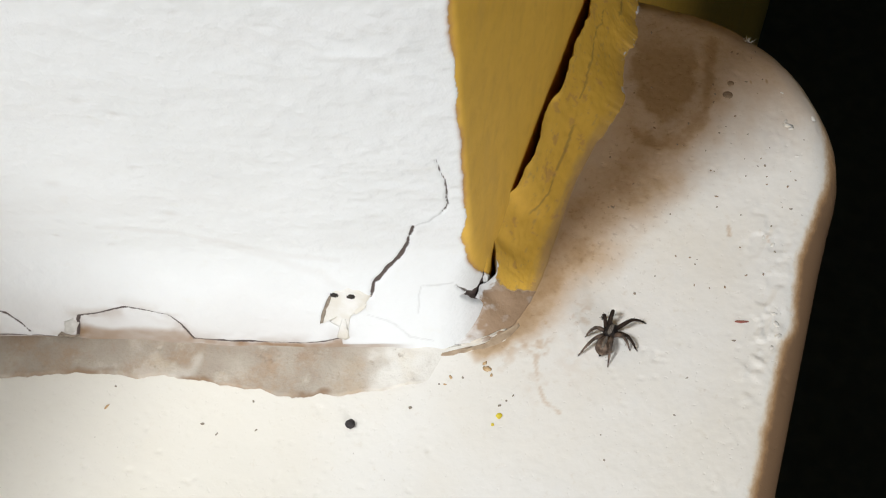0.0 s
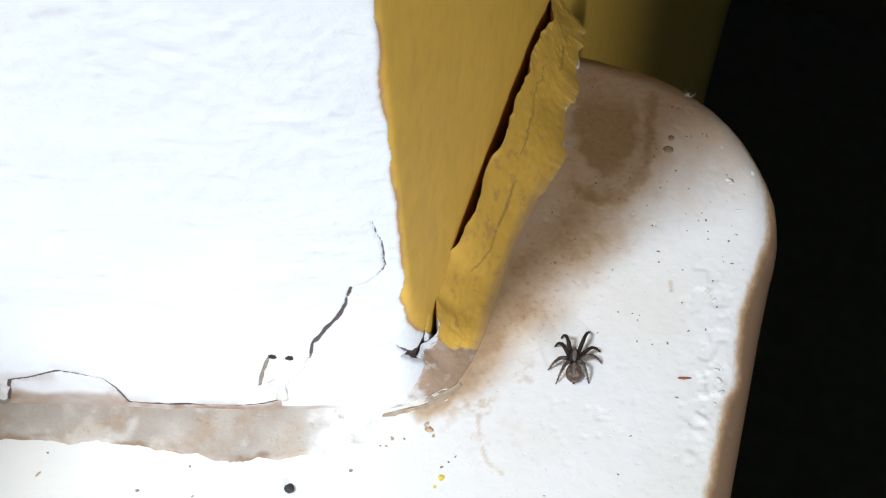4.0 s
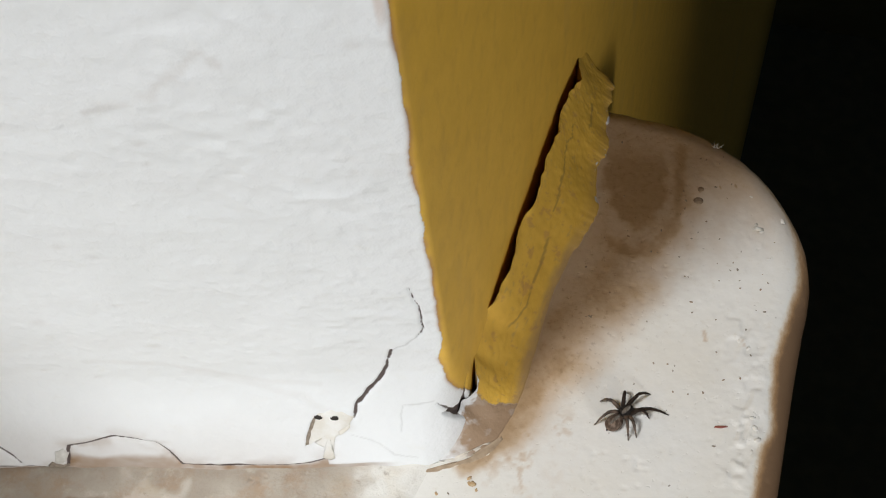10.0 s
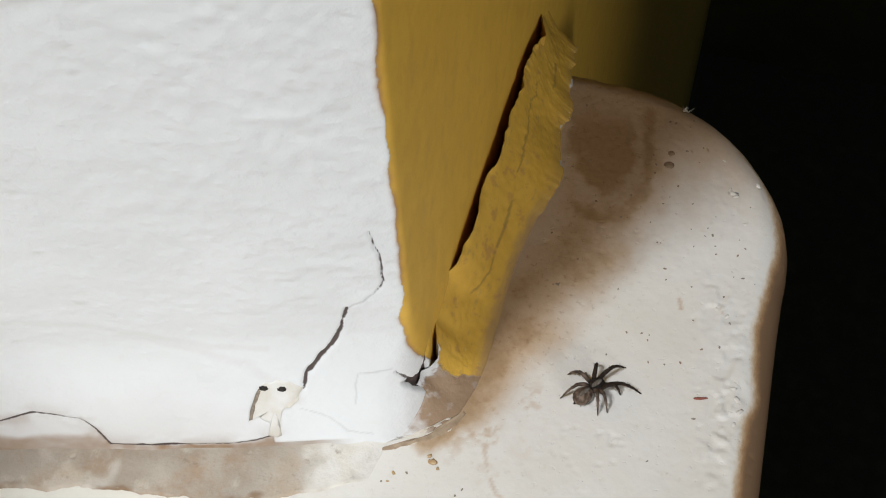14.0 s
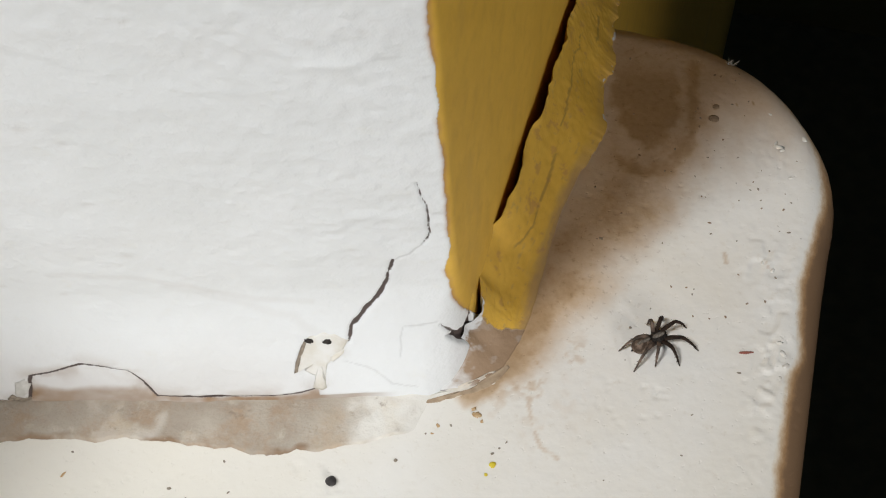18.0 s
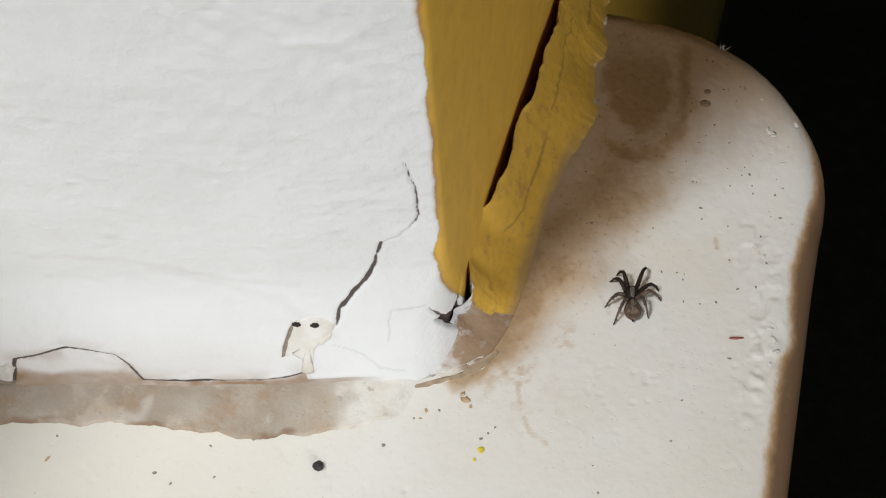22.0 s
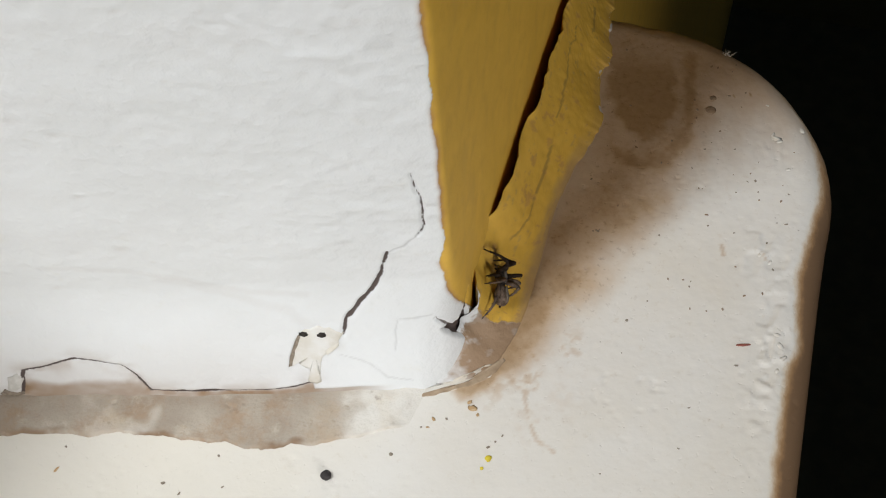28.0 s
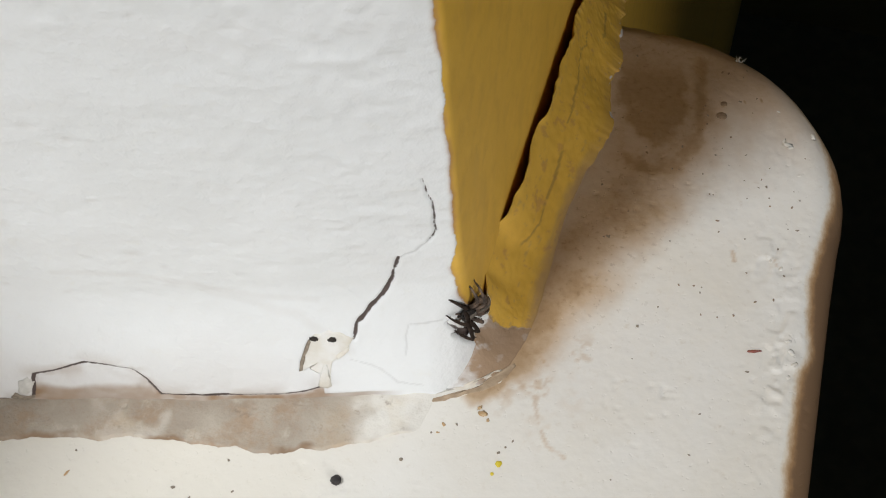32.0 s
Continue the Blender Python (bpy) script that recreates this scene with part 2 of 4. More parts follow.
# ---- the setting: the window wall, the other walls of the room ----
def wall_surface():
    """Plaster skin that runs along the splayed white reveal, round the arris, and on along the yellow wall."""
    q = np.concatenate([np.linspace(-124, -85, 30), np.arange(-84, -12, 0.3), np.arange(-12, 14, 0.25),
                        np.arange(14, 100, 0.5), np.linspace(101, 210, 110), np.linspace(215, 2598, 36)])
    z = np.concatenate([np.linspace(-2395, -100, 24), np.linspace(-90, -8, 24), np.arange(-6, 50, 0.28), np.arange(50, 92, 0.42), np.linspace(93, 150, 60)])
    Q, Z = np.meshgrid(q, z, indexing="ij")
    # blend of the two faces round a small radius
    R = 1.2 + 6.0 * (1 - smooth(Z, 8, 27))
    t = np.clip((Q + R) / (2 * R), 0, 1)
    bend = np.abs(Q) < R
    X = np.where(bend, -(1 - t) ** 2 * R * CS + t ** 2 * wall_plan(R), np.where(Q < 0, Q * CS, wall_plan(Q)))
    Y = np.where(bend, -(1 - t) ** 2 * R * SN + t ** 2 * R, np.where(Q < 0, Q * SN, Q))
    w = t * t * (3 - 2 * t)
    nx, ny = SN * (1 - w) + w, -CS * (1 - w)
    ln = np.hypot(nx, ny)
    nx, ny = nx / ln, ny / ln
    white_side = 1 - w
    big = (fractal(Q / 26, Z / 20, 3) - 0.5) * 0.6
    fine = (fractal(Q / 4.0, Z / 3.0, 7) - 0.5) * (0.17 * white_side + 0.10)
    peel = (fractal(Q / 2.2, Z / 1.8, 9, 2) - 0.5) * 0.30 * white_side * smooth(Q, -62, -14) * smooth(Z, 22, 40)
    d = peel + big * (0.3 + 0.7 * white_side) + fine
    wob = (fractal(Z / 5, Z * 0 + 2, 11, 5) - 0.5) * 2.2
    # paint edge between white and yellow
    edge = np.interp(Z, [0, 6, 10, 13, 16, 20, 24, 28, 33, 40, 60, 80, 100, 150],
                     [9.0, 5.5, 3.4, 1.9, 0.6, -0.5, -1.3, -1.4, -0.6, -0.5, -0.6, -0.5, -0.3, -0.2])
    e = Q - edge - wob * 0.6
    yellow = np.clip(0.5 + e / 2.4, 0, 1)
    fringe = np.exp(-((e - 0.1) / 0.45) ** 2) * smooth(fractal(Z / 5, Q / 5, 21), 0.3, 0.6) * 0.6
    coat = smooth(e, -0.25, 0.25)
    d = d + (1 - coat) * 0.12
    # the foot swells out into a cove over the sill
    low = np.clip(Z, 0, 24)
    out = np.interp(Q, [-170, -76, -60, -48, -25, -12, -6, -2, 1, 4, 8], [6.3, 6.3, 6.4, 7.3, 7.4, 7.0, 6.4, 5.4, 3.6, 1.5, 0])
    cove = out * (1 - low / 24) ** 1.35
    # cracks in the white plaster, cut shallow; their inner shade is put into the colour
    dirt_shade, split = np.zeros_like(Q), np.zeros_like(Q)
    flaw = (fractal(Q / 1.5, Z / 1.5, 31) - 0.5) * 0.8
    at = lambda x, z: ((x + 0.7 - SN * 7.0 * (1 - min(z, 24) / 24) ** 1.35) / CS, z)
    foot_crack = [at(*p) for p in ((-90, 1.4), (-74, 1.2), (-70.5, 0.9), (-67.5, 1.4), (-66.6, 6.2), (-63.3, 6.8), (-58, 8.4), (-51, 7.2), (-49, 5.2), (-46.9, 2.0), (-35, 1.7), (-28, 1.7), (-24, 2.2), (-21.5, 3.0))]
    def jagged(pts, amount, seed):
        rng = random.Random(seed)
        res = []
        for (ax, ay), (bx, by) in zip(pts, pts[1:]):
            n = max(2, int(math.hypot(bx - ax, by - ay) / 1.6))
            res += [(ax + (bx - ax) * k / n + rng.uniform(-amount, amount), ay + (by - ay) * k / n + rng.uniform(-amount, amount) * 0.6) for k in range(n)]
        return res + [pts[-1]]

    for pts, wide, deep in (
        ([(-4.2, 49), (-3.3, 42), (-3.2, 37), (-4.4, 34.6)], 0.20, 0.8),
        ([(-4.4, 34.6), (-6.5, 32.6), (-9.2, 30.6)], 0.10, 0.15),
        ([(-9.2, 30.6), (-10.4, 25.5), (-11.4, 22.8), (-14.2, 18.9), (-17.0, 15.4), (-17.7, 12.2)], 0.52, 0.8),
        (foot_crack, 0.40, 0.7),
        ([at(*p) for p in ((-92, 2.6), (-89.5, 3.9), (-86.4, 6.2), (-82.3, 7.7), (-79.3, 6.6), (-77.4, 4.7), (-75.6, 2.3))], 0.3, 0.6),
        ([(-2.9, 14.3), (-1.5, 12.2), (-0.3, 10.2)], 0.26, 0.7),
        ([(5.0, 12.4), (3.4, 11.0), (2.0, 9.8), (0.9, 8.8)], 1.1, 1.0),
        ([at(-17, 8.4), at(-13.8, 7.0), at(-10, 3.5), at(-6, 2.2)], 0.10, 0.1),
        ([at(-8.7, 14.8), at(-3.2, 15.4)], 0.12, 0.12),
        ([at(-8.7, 14.8), at(-8.9, 8.6)], 0.10, 0.1),
    ):
        dist, s = near_line(Q + flaw * 0.3, Z + flaw * 0.3, jagged(pts, 0.18, len(pts)))
        ww = wide * (0.6 + 0.6 * np.sin(s * 2.8) + 1.1 * (fractal(s * 14, s * 0 + 5, 40 + len(pts), 3) - 0.5))
        ww = np.maximum(ww, wide * 0.15)
        cut = 1 - smooth(dist, ww * 0.4, ww * 1.0 + 0.12)
        d = d - cut * deep * 0.5
        if deep > 0.2:
            split = np.maximum(split, np.clip(0.5 + (ww * 0.62 - dist) / 2.4, 0, 1))
        else:
            dirt_shade = np.maximum(dirt_shade, cut * deep * 1.6)
    # a three-cornered pit where the filler has fallen out, its shade coloured in
    hole = 1 - smooth(np.maximum(np.maximum(Z - 10.3 + 0.35 * Q, (Q - 3.0) * 0.85 - (Z - 6.0) * 0.1), (-Q - 1.1) * 0.8 + (9.8 - Z) * 0.45) + flaw * 0.5, -0.15, 0.35)
    d = d - hole * 1.6
    split = np.maximum(split, hole)
    line = np.interp(Q, [p[0] for p in foot_crack], [p[1] for p in foot_crack], right=1.9)
    bare = (1 - smooth(Q, foot_crack[-1][0] + 6, foot_crack[-1][0] + 14)) * (1 - smooth(Z - line, -0.5, 0.1))
    d = d - bare * 0.4
    # soft brush marks and faint smears on the white
    stain_shade = 0.03 * smooth(fractal(Q / 30, Z / 6, 50), 0.58, 0.75) * (1 - coat)
    for pts, wide, amt in (([(-39, 90.5), (-32, 92.5), (-26.5, 97.2), (-23, 100), (-21, 97.5)], 0.9, 0.13), ([(-60, 30), (-48, 28.5), (-31, 22), (-22, 21)], 1.0, 0.07), ([(-44, 26), (-26, 18), (-18, 10)], 1.4, 0.06)):
        dist, _ = near_line(Q + (fractal(Q / 5, Z / 5, 53) - 0.5) * 4, Z, pts)
        stain_shade = stain_shade + (1 - smooth(dist, 0.2, wide)) * amt * (1 - coat)
    # browner towards the foot, left of the arris
    stain_shade = stain_shade + 0.16 * (1 - smooth(Z + 8 * fractal(Q / 20, Z / 20, 52), 8, 22)) * (1 - coat) * smooth(-Q, 15, 40)
    # dull scuffs along the yellow
    stain_shade = stain_shade + 0.12 * coat * smooth(fractal(Q / 8, Z / 14, 57), 0.6, 0.8)
    # small dimples and pimples left by the brush; the deeper dimples have their shade tinted in
    rng = np.random.RandomState(19)
    for k in range(70):
        cq, cz, rr, amt = rng.uniform(-72, -4), rng.uniform(24, 125), rng.uniform(0.35, 0.9), rng.uniform(-0.16, 0.12)
        spot = np.exp(-(((Q - cq) / (rr * 1.4)) ** 2 + ((Z - cz) / rr) ** 2))
        d = d + spot * amt
        stain_shade = stain_shade + spot * (0.10 if amt < -0.08 else 0.0)
    w2 = smooth(Q, -4.0, 7.0)
    mx, my = SN * (1 - w2) + w2, -CS * (1 - w2)
    ln = np.hypot(mx, my)
    X, Y = X + nx * d + mx / ln * cove, Y + ny * d + my / ln * cove
    sliver = (1 - smooth(np.abs(Q + 1.2 + 0.02 * (Z - 104)), 0.3, 0.9)) * smooth(Z, 101, 106)
    fringe = np.maximum(fringe, sliver * 0.35)
    stain_shade = np.maximum(stain_shade, bare * (0.40 + 0.62 * fractal(Q / 6, Z / 3, 58)) * (1 - 0.75 * smooth(Z + 2 * fractal(Q / 5, Z / 5, 56), 3.4, 5.2)))
    far, _ = near_line(Q, Z, foot_crack)
    stain_shade = stain_shade + 0.30 * np.exp(-(far / 2.0) ** 2) * smooth(fractal(Q / 4, Z / 2.5, 59), 0.35, 0.7) * (1 - coat)
    attrs = {"yellow": yellow, "fringe": fringe, "stain_shade": stain_shade, "dirt_shade": dirt_shade, "crack": split}
    me = grid_mesh("wall_window", X, Y, Z, attrs, PAINT)
    return tagged(new("wall_window", me), "cracked white window reveal meeting ochre-yellow painted plaster wall", "wall", kind="structure")


def room():
    back, far = -0.12, -0.5
    low = [(back + 0.002, 0.006), (back + 0.002, 2.6), (back - 0.05, 2.6), (back - 0.05, 0.006)]
    tagged(prism("wall_window_body", low, -2.4, 0.1498, ROOM_YELLOW), "thick masonry wall behind the plaster", "wall", kind="structure")
    high = [(0, 0), (0.0, 0.07), (-0.01, 0.9), (-0.031, 2.6), (back - 0.05, 2.6), (back - 0.05, K * (back - 0.05))]
    tagged(prism("wall_window_upper", high, 0.1498, 2.5, ROOM_YELLOW), "yellow wall above the window sill", "wall", kind="structure")
    tagged(prism("wall_far_jamb", [(0, far), (back, far), (back, far - 0.05), (0, far - 0.05)], -2.4, 2.5, ROOM_YELLOW), "narrow yellow pier on the other side of the window", "wall", kind="structure")
    tagged(prism("wall_lintel", [(0, -0.001), (back, K * back - 0.001), (back, far + 0.001), (0, far + 0.001)], 0.75, 2.5, ROOM_WHITE), "white lintel above the window opening", "wall", kind="structure")
    tagged(prism("wall_breast", [(-0.004, -0.004), (back, K * back - 0.001), (back, far + 0.001), (-0.004, far + 0.001)], -2.4, -0.0255, ROOM_YELLOW), "yellow wall below the window sill", "wall", kind="structure")
    # unseen rail, added to block some sun from the reveal's lower left
    tagged(prism("added_shade_rail", [(back + 0.012, K * back - 0.006), (back - 0.03, K * back - 0.012), (back - 0.03, far + 0.002), (back + 0.012, far + 0.002)], 0.0015, 0.15, ROOM_WHITE), "unseen white rail added to shade the lower left of the reveal", "window frame", kind="structure")
    tagged(prism("wall_right", [(-0.17, 2.601), (2.7, 2.601), (2.7, 2.8), (-0.17, 2.8)], -2.4, 2.5, ROOM_DARK), "plain far wall, coloured dark for the unlit room", "wall", kind="structure")
    # unseen wall; its splayed opening is added to pass and trim the fill lamp
    near, deep = -0.551, -0.75
    for outline, z0, z1 in (([(back, near), (0.12, near), (0.12, deep), (back, deep)], -2.4, 2.5), ([(0.638, near), (2.7, near), (2.7, deep), (1.15, deep)], -2.4, 2.5),
                            ([(0.121, near - 0.002), (0.637, near - 0.002), (1.148, deep), (0.121, deep)], -2.4, -0.05), ([(0.121, near - 0.002), (0.637, near - 0.002), (1.148, deep), (0.121, deep)], 1.2, 2.5)):
        tagged(prism("wall_left", outline, z0, z1, ROOM_YELLOW), "unseen yellow wall with an added opening that trims the fill lamp", "wall", kind="structure")
    # unseen wall; the opening is added so that some sky light fills the room
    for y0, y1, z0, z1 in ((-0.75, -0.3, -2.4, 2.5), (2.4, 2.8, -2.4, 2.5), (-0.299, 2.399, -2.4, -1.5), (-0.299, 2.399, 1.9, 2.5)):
        tagged(prism("wall_back", [(2.701, y0), (2.9, y0), (2.9, y1), (2.701, y1)], z0, z1, ROOM_DARK), "unseen wall, coloured dark, with an added opening for dim sky light", "wall", kind="structure")
    tagged(prism("floor", [(-0.17, -0.75), (2.9, -0.75), (2.9, 2.8), (-0.17, 2.8)], -2.5, -2.401, FLOOR), "dark floor in the shade under the window", "floor", kind="structure")
    tagged(prism("ceiling", [(-0.17, -0.75), (2.9, -0.75), (2.9, 2.8), (-0.17, 2.8)], 2.501, 2.6, CEIL), "plain ceiling in dim light", "ceiling", kind="structure")


# ---- the sill ----
NOSE_X, EAR_Y, CORNER = 55.7, 84.2, 40.0
LIP, THICK = 6.5, 25.0


def sill_relief(x, y):
    """Height of the painted sill and its paint flaws at a place, in millimetres."""
    z = (fractal(x / 22, y / 22, 60) - 0.5) * 0.5 + (fractal(x / 4.5, y / 4.5, 63) - 0.5) * 0.14
    speck = fractal(x / 1.1, y / 1.1, 70, 2)
    chip = 0.45 * np.exp(-((x - 50.0 - 1.2 * np.sin(y / 7)) / 2.2) ** 2) + np.exp(-(((x - 44) / 5) ** 2 + ((y - 58) / 7) ** 2))
    z = z + chip * (smooth(fractal(x / 1.2, y / 1.9, 75, 2), 0.66, 0.72) * 0.12 - smooth(fractal(x / 1.0, y / 1.2, 77, 2), 0.66, 0.72) * 0.18)
    scab = np.exp(-(((x - 48.6) / 2.6) ** 2 + ((y - 14) / 14) ** 2)) + 0.8 * np.exp(-(((x - 43.5) / 3.5) ** 2 + ((y - 33) / 5) ** 2))
    z = z + scab * (smooth(fractal(x / 1.5, y / 2.4, 78, 3), 0.46, 0.54) - 0.5) * 0.42
    pits = smooth(speck, 0.76, 0.86) * smooth(fractal(x / 15, y / 15, 73), 0.4, 0.6)
    z = z - pits * 0.2
    # grime on the sheltered ear plus the wall's soft shadow, painted brown; wiped edge, darker blot
    a = fractal(x / 9, y / 9, 80)
    along, _ = near_line(x, y, [(8.5, 6), (8.5, 40), (11, 60), (6, 80)])
    rim = np.interp(y, [-20, -4, 2, 10, 30, 43, 60, 72, 84], [0, 6, 11.5, 15, 23, 30, 33, 31, 29])
    inside = rim - x + (a - 0.5) * 5
    b = fractal(x / 2.6, y / 3.4, 84)
    grime_shade = smooth(inside + (b - 0.5) * 2.5, -4.5, 6.0) * (0.88 - 0.16 * smooth(y, 12, 42) + 0.10 * smooth(a, 0.3, 0.7) + 0.06 * smooth(b, 0.45, 0.7)) * smooth(y, -6, 4)
    grime_shade = np.maximum(grime_shade, 0.80 * smooth(y - 0.5 * (x - 20) + (b - 0.5) * 9, 32, 70))
    grime_shade = grime_shade - 0.10 * np.exp(-(along / 7.0) ** 2) * smooth(y, 14, 30) * (1 - smooth(y, 60, 74))
    foot, _ = near_line(x, y, [(8.5, 18), (8.4, 10), (7.6, 3), (5.4, -1.6), (3.2, -3.8)])
    grime_shade = np.maximum(grime_shade, (1 - smooth(foot + (b - 0.5) * 4 + (a - 0.5) * 3, 2.0, 9.5 - 4.5 * (1 - smooth(y, -5, 5)))) * (0.78 + 0.24 * b))
    ring = np.hypot((x - 17.3 - 0.2 * (62 - y)) / 6.6, np.minimum(y - 63, 0) / 10.5) + (a - 0.5) * 0.25 + (fractal(x / 2.5, y / 2.5, 83) - 0.5) * 0.42
    blot = (1 - smooth(ring, 0.74, 1.12)) * (1 - smooth(y + (a - 0.5) * 6, 65, 75))
    line = np.exp(-((ring - 1.48) / 0.16) ** 2) * (1 - smooth(y, 72, 78)) * smooth(x, 12, 16)
    stain_shade = np.clip(grime_shade + 0.28 * blot + 0.20 * line, 0, 0.98)
    grit = smooth(fractal(x / 7, y / 7, 91), 0.3, 0.6) * (1.0 * (1 - smooth(along, 6, 30)) * smooth(y, 2, 22) + 0.10)
    # rust-brown splashes by the corner
    for cx, cy, rr, amt in ((13.5, -1, 4.5, 0.22), (18, -3.5, 5, 0.14), (17.5, 8.5, 3.2, 0.2), (14, -10, 3.0, 0.2), (8.5, 1.5, 7, 0.8), (6, -4, 4.5, 0.6)):
        dd = np.hypot(x - cx, (y - cy)) + (fractal(x / 2.5, y / 2.5, 95) - 0.5) * 7
        stain_shade = np.maximum(stain_shade, (1 - smooth(dd, rr * 0.2, rr)) * amt * smooth(fractal(x / 1.4, y / 1.4, 97), 0.35, 0.65))
    # thin dried runs and scratches
    broken = smooth(fractal(x / 1.3, y / 1.3, 99, 3), 0.35, 0.6)
    for pts, wide, amt in (([(12.3, -1.5), (12.6, -5.2), (14.1, -8.9), (16.5, -11.8), (19.5, -12.9)], 0.45, 0.45), ([(11.9, 0.5), (12.4, -4.0)], 0.9, 0.55),
                           ([(13.6, 0.0), (13.4, -3.0)], 0.8, 0.4), ([(8.6, -0.6), (7.4, -6.5)], 0.6, 0.3), ([(10.2, 3.0), (9.3, -4.0)], 0.7, 0.35), ([(16.2, 5.6), (18.7, 5.2)], 0.9, 0.4),
                           ([(16.0, 8.2), (19.0, 7.8)], 0.6, 0.35), ([(17.2, 8.6), (16.9, 4.4)], 0.5, 0.35), ([(31.4, 46.5), (32.0, 54)], 0.5, 0.3), ([(37.5, 32.6), (38.2, 30.6)], 0.5, 0.5), ([(44.5, 33.0), (45.3, 31.4)], 0.4, 0.4)):
        dist, _ = near_line(x + (a - 0.5) * 2, y, pts)
        stain_shade = np.maximum(stain_shade, (1 - smooth(dist, wide * 0.3, wide)) * amt * broken)
    # two round brown spots and a ring
    for cx, cy, rr in ((30.5, 62.4, 1.1), (30.4, 65.2, 0.9), (34, 67, 0.5), (37, 68, 0.45)):
        dd = np.hypot(x - cx, (y - cy) * 0.9)
        stain_shade = np.maximum(stain_shade, 1.0 * np.exp(-(dd / (rr * 0.75)) ** 4))
    cream = smooth(-x + y * -0.6, 10, 60) * 0.5
    return z, {"stain_shade": stain_shade, "dirt_shade": np.clip(grit, 0, 1), "cream": cream}


def window_sill():
    step = 0.4
    xs = np.concatenate([np.linspace(-120, -90, 12), np.arange(-88, NOSE_X - CORNER, step), [NOSE_X - CORNER]])
    ys = np.concatenate([np.linspace(-498, -100, 20), np.arange(-95, EAR_Y - CORNER, step), [EAR_Y - CORNER]])
    X, Y = np.meshgrid(xs, ys, indexing="ij")
    z, at = sill_relief(X, Y)
    at["worn_shade"] = np.zeros_like(z)
    top = grid_mesh("window_sill", X, Y, z, at, SILL)
    # the rounded rim: the same top carried out, over the nose and down
    cx, cy = NOSE_X - CORNER, EAR_Y - CORNER
    th = np.linspace(0, math.pi / 2, 70)[1:-1]
    bx = np.concatenate([np.full(len(ys), cx), np.full(len(th), cx), xs[::-1]])
    by = np.concatenate([ys, np.full(len(th), cy), np.full(len(xs), cy)])
    ox = np.concatenate([np.ones(len(ys)), np.cos(th), np.zeros(len(xs))])
    oy = np.concatenate([np.zeros(len(ys)), np.sin(th), np.ones(len(xs))])
    flat = np.arange(0, CORNER - LIP, step)
    arc = np.linspace(0, math.pi / 2, 24)
    down = np.linspace(-LIP, -(THICK - 5), 8)[1:]
    dist = np.concatenate([flat, CORNER - LIP + LIP * np.sin(arc), np.full(len(down), CORNER), CORNER - 5 + 5 * np.cos(arc), [0.0]])
    drop = np.concatenate([np.zeros(len(flat)), -LIP * (1 - np.cos(arc)), down, -(THICK - 5) - 5 * np.sin(arc), [-THICK]])
    B, D = np.meshgrid(np.arange(len(bx)), dist, indexing="ij")
    X, Y = bx[B] + ox[B] * D, by[B] + oy[B] * D
    X = X + ox[B] * D / CORNER * 0.035 * np.clip(32 - Y, 0, 140)
    rough = (fractal(B * 0.12, D / 3, 125) - 0.5) * 0.9 * smooth(D, CORNER - 7, CORNER - 2) * smooth(Y, 25, 50)
    X, Y = X + ox[B] * rough, Y + oy[B] * rough
    z, at = sill_relief(X, Y)
    Z = np.broadcast_to(drop, D.shape) + z * (1 - smooth(D, CORNER - 1.5, CORNER))
    # wear along the nose, with the shade of its turned-away side mixed in
    wav = fractal(by[B] / 5 + ox[B] * 3, Z / 9, 120)
    narrow = 2.2 * smooth(Y, 30, 62)
    band = D - (CORNER - 5.0 + narrow + (wav - 0.5) * 1.3 + 1.2 * np.exp(-((Y - 17) / 3.5) ** 2))
    at["worn_shade"] = np.clip(0.30 + band / 2.4, 0, 1.35 - 0.7 * smooth(Y, 30, 70)) * smooth(band, -3.5, 0.5)
    rim = grid_mesh("rim", X, Y, Z, at, SILL)
    sill = tagged(new("window_sill", top), "cream-white painted window sill with chipped rounded corner", "window sill", kind="structure")
    ob = new("rim", rim)
    ob.parent = sill
    return sill


# ---- mortar along the foot of the walls ----
def resample(pts, n, soft=0):
    """n places along a line; soft: how many neighbours are averaged to round its bends."""
    pts = np.array(pts, float)
    t = np.linspace(0, len(pts) - 1, n)
    cols = [np.interp(t, np.arange(len(pts)), pts[:, i]) for i in range(pts.shape[1])]
    if soft:
        cols = [np.convolve(np.pad(c, soft, mode="edge"), np.hanning(2 * soft + 1) / np.hanning(2 * soft + 1).sum(), "valid") for c in cols]
    return np.stack(cols, -1)


FOOT = [(-9, -9.6), (-5, -8.4), (0.2, -5.6), (5.1, -2.4), (7.2, 1.4), (8.3, 6), (8.5, 11), (8.3, 20), (8.1, 30), (8.6, 40), (11.2, 50), (11.5, 57), (8.5, 64), (9.8, 70), (8.2, 76), (7.2, 82), (6.8, 87), (5.4, 91), (1.2, 92.5)]
HEAD = [(-9, -4.0, 3.0), (-5, -3.0, 4.5), (-2, -1.5, 6.0), (0, 0.5, 6.5), (0, 2.5, 6.8)]
HEAD_Y = [(6, 9.5), (10, 12.0), (20, 15.6), (30, 16.9), (40, 17.4), (50, 17.8), (57, 18.4), (64, 18.4), (70, 17.8), (76, 16.6), (82, 14.6), (87, 12.4), (91, 10)]


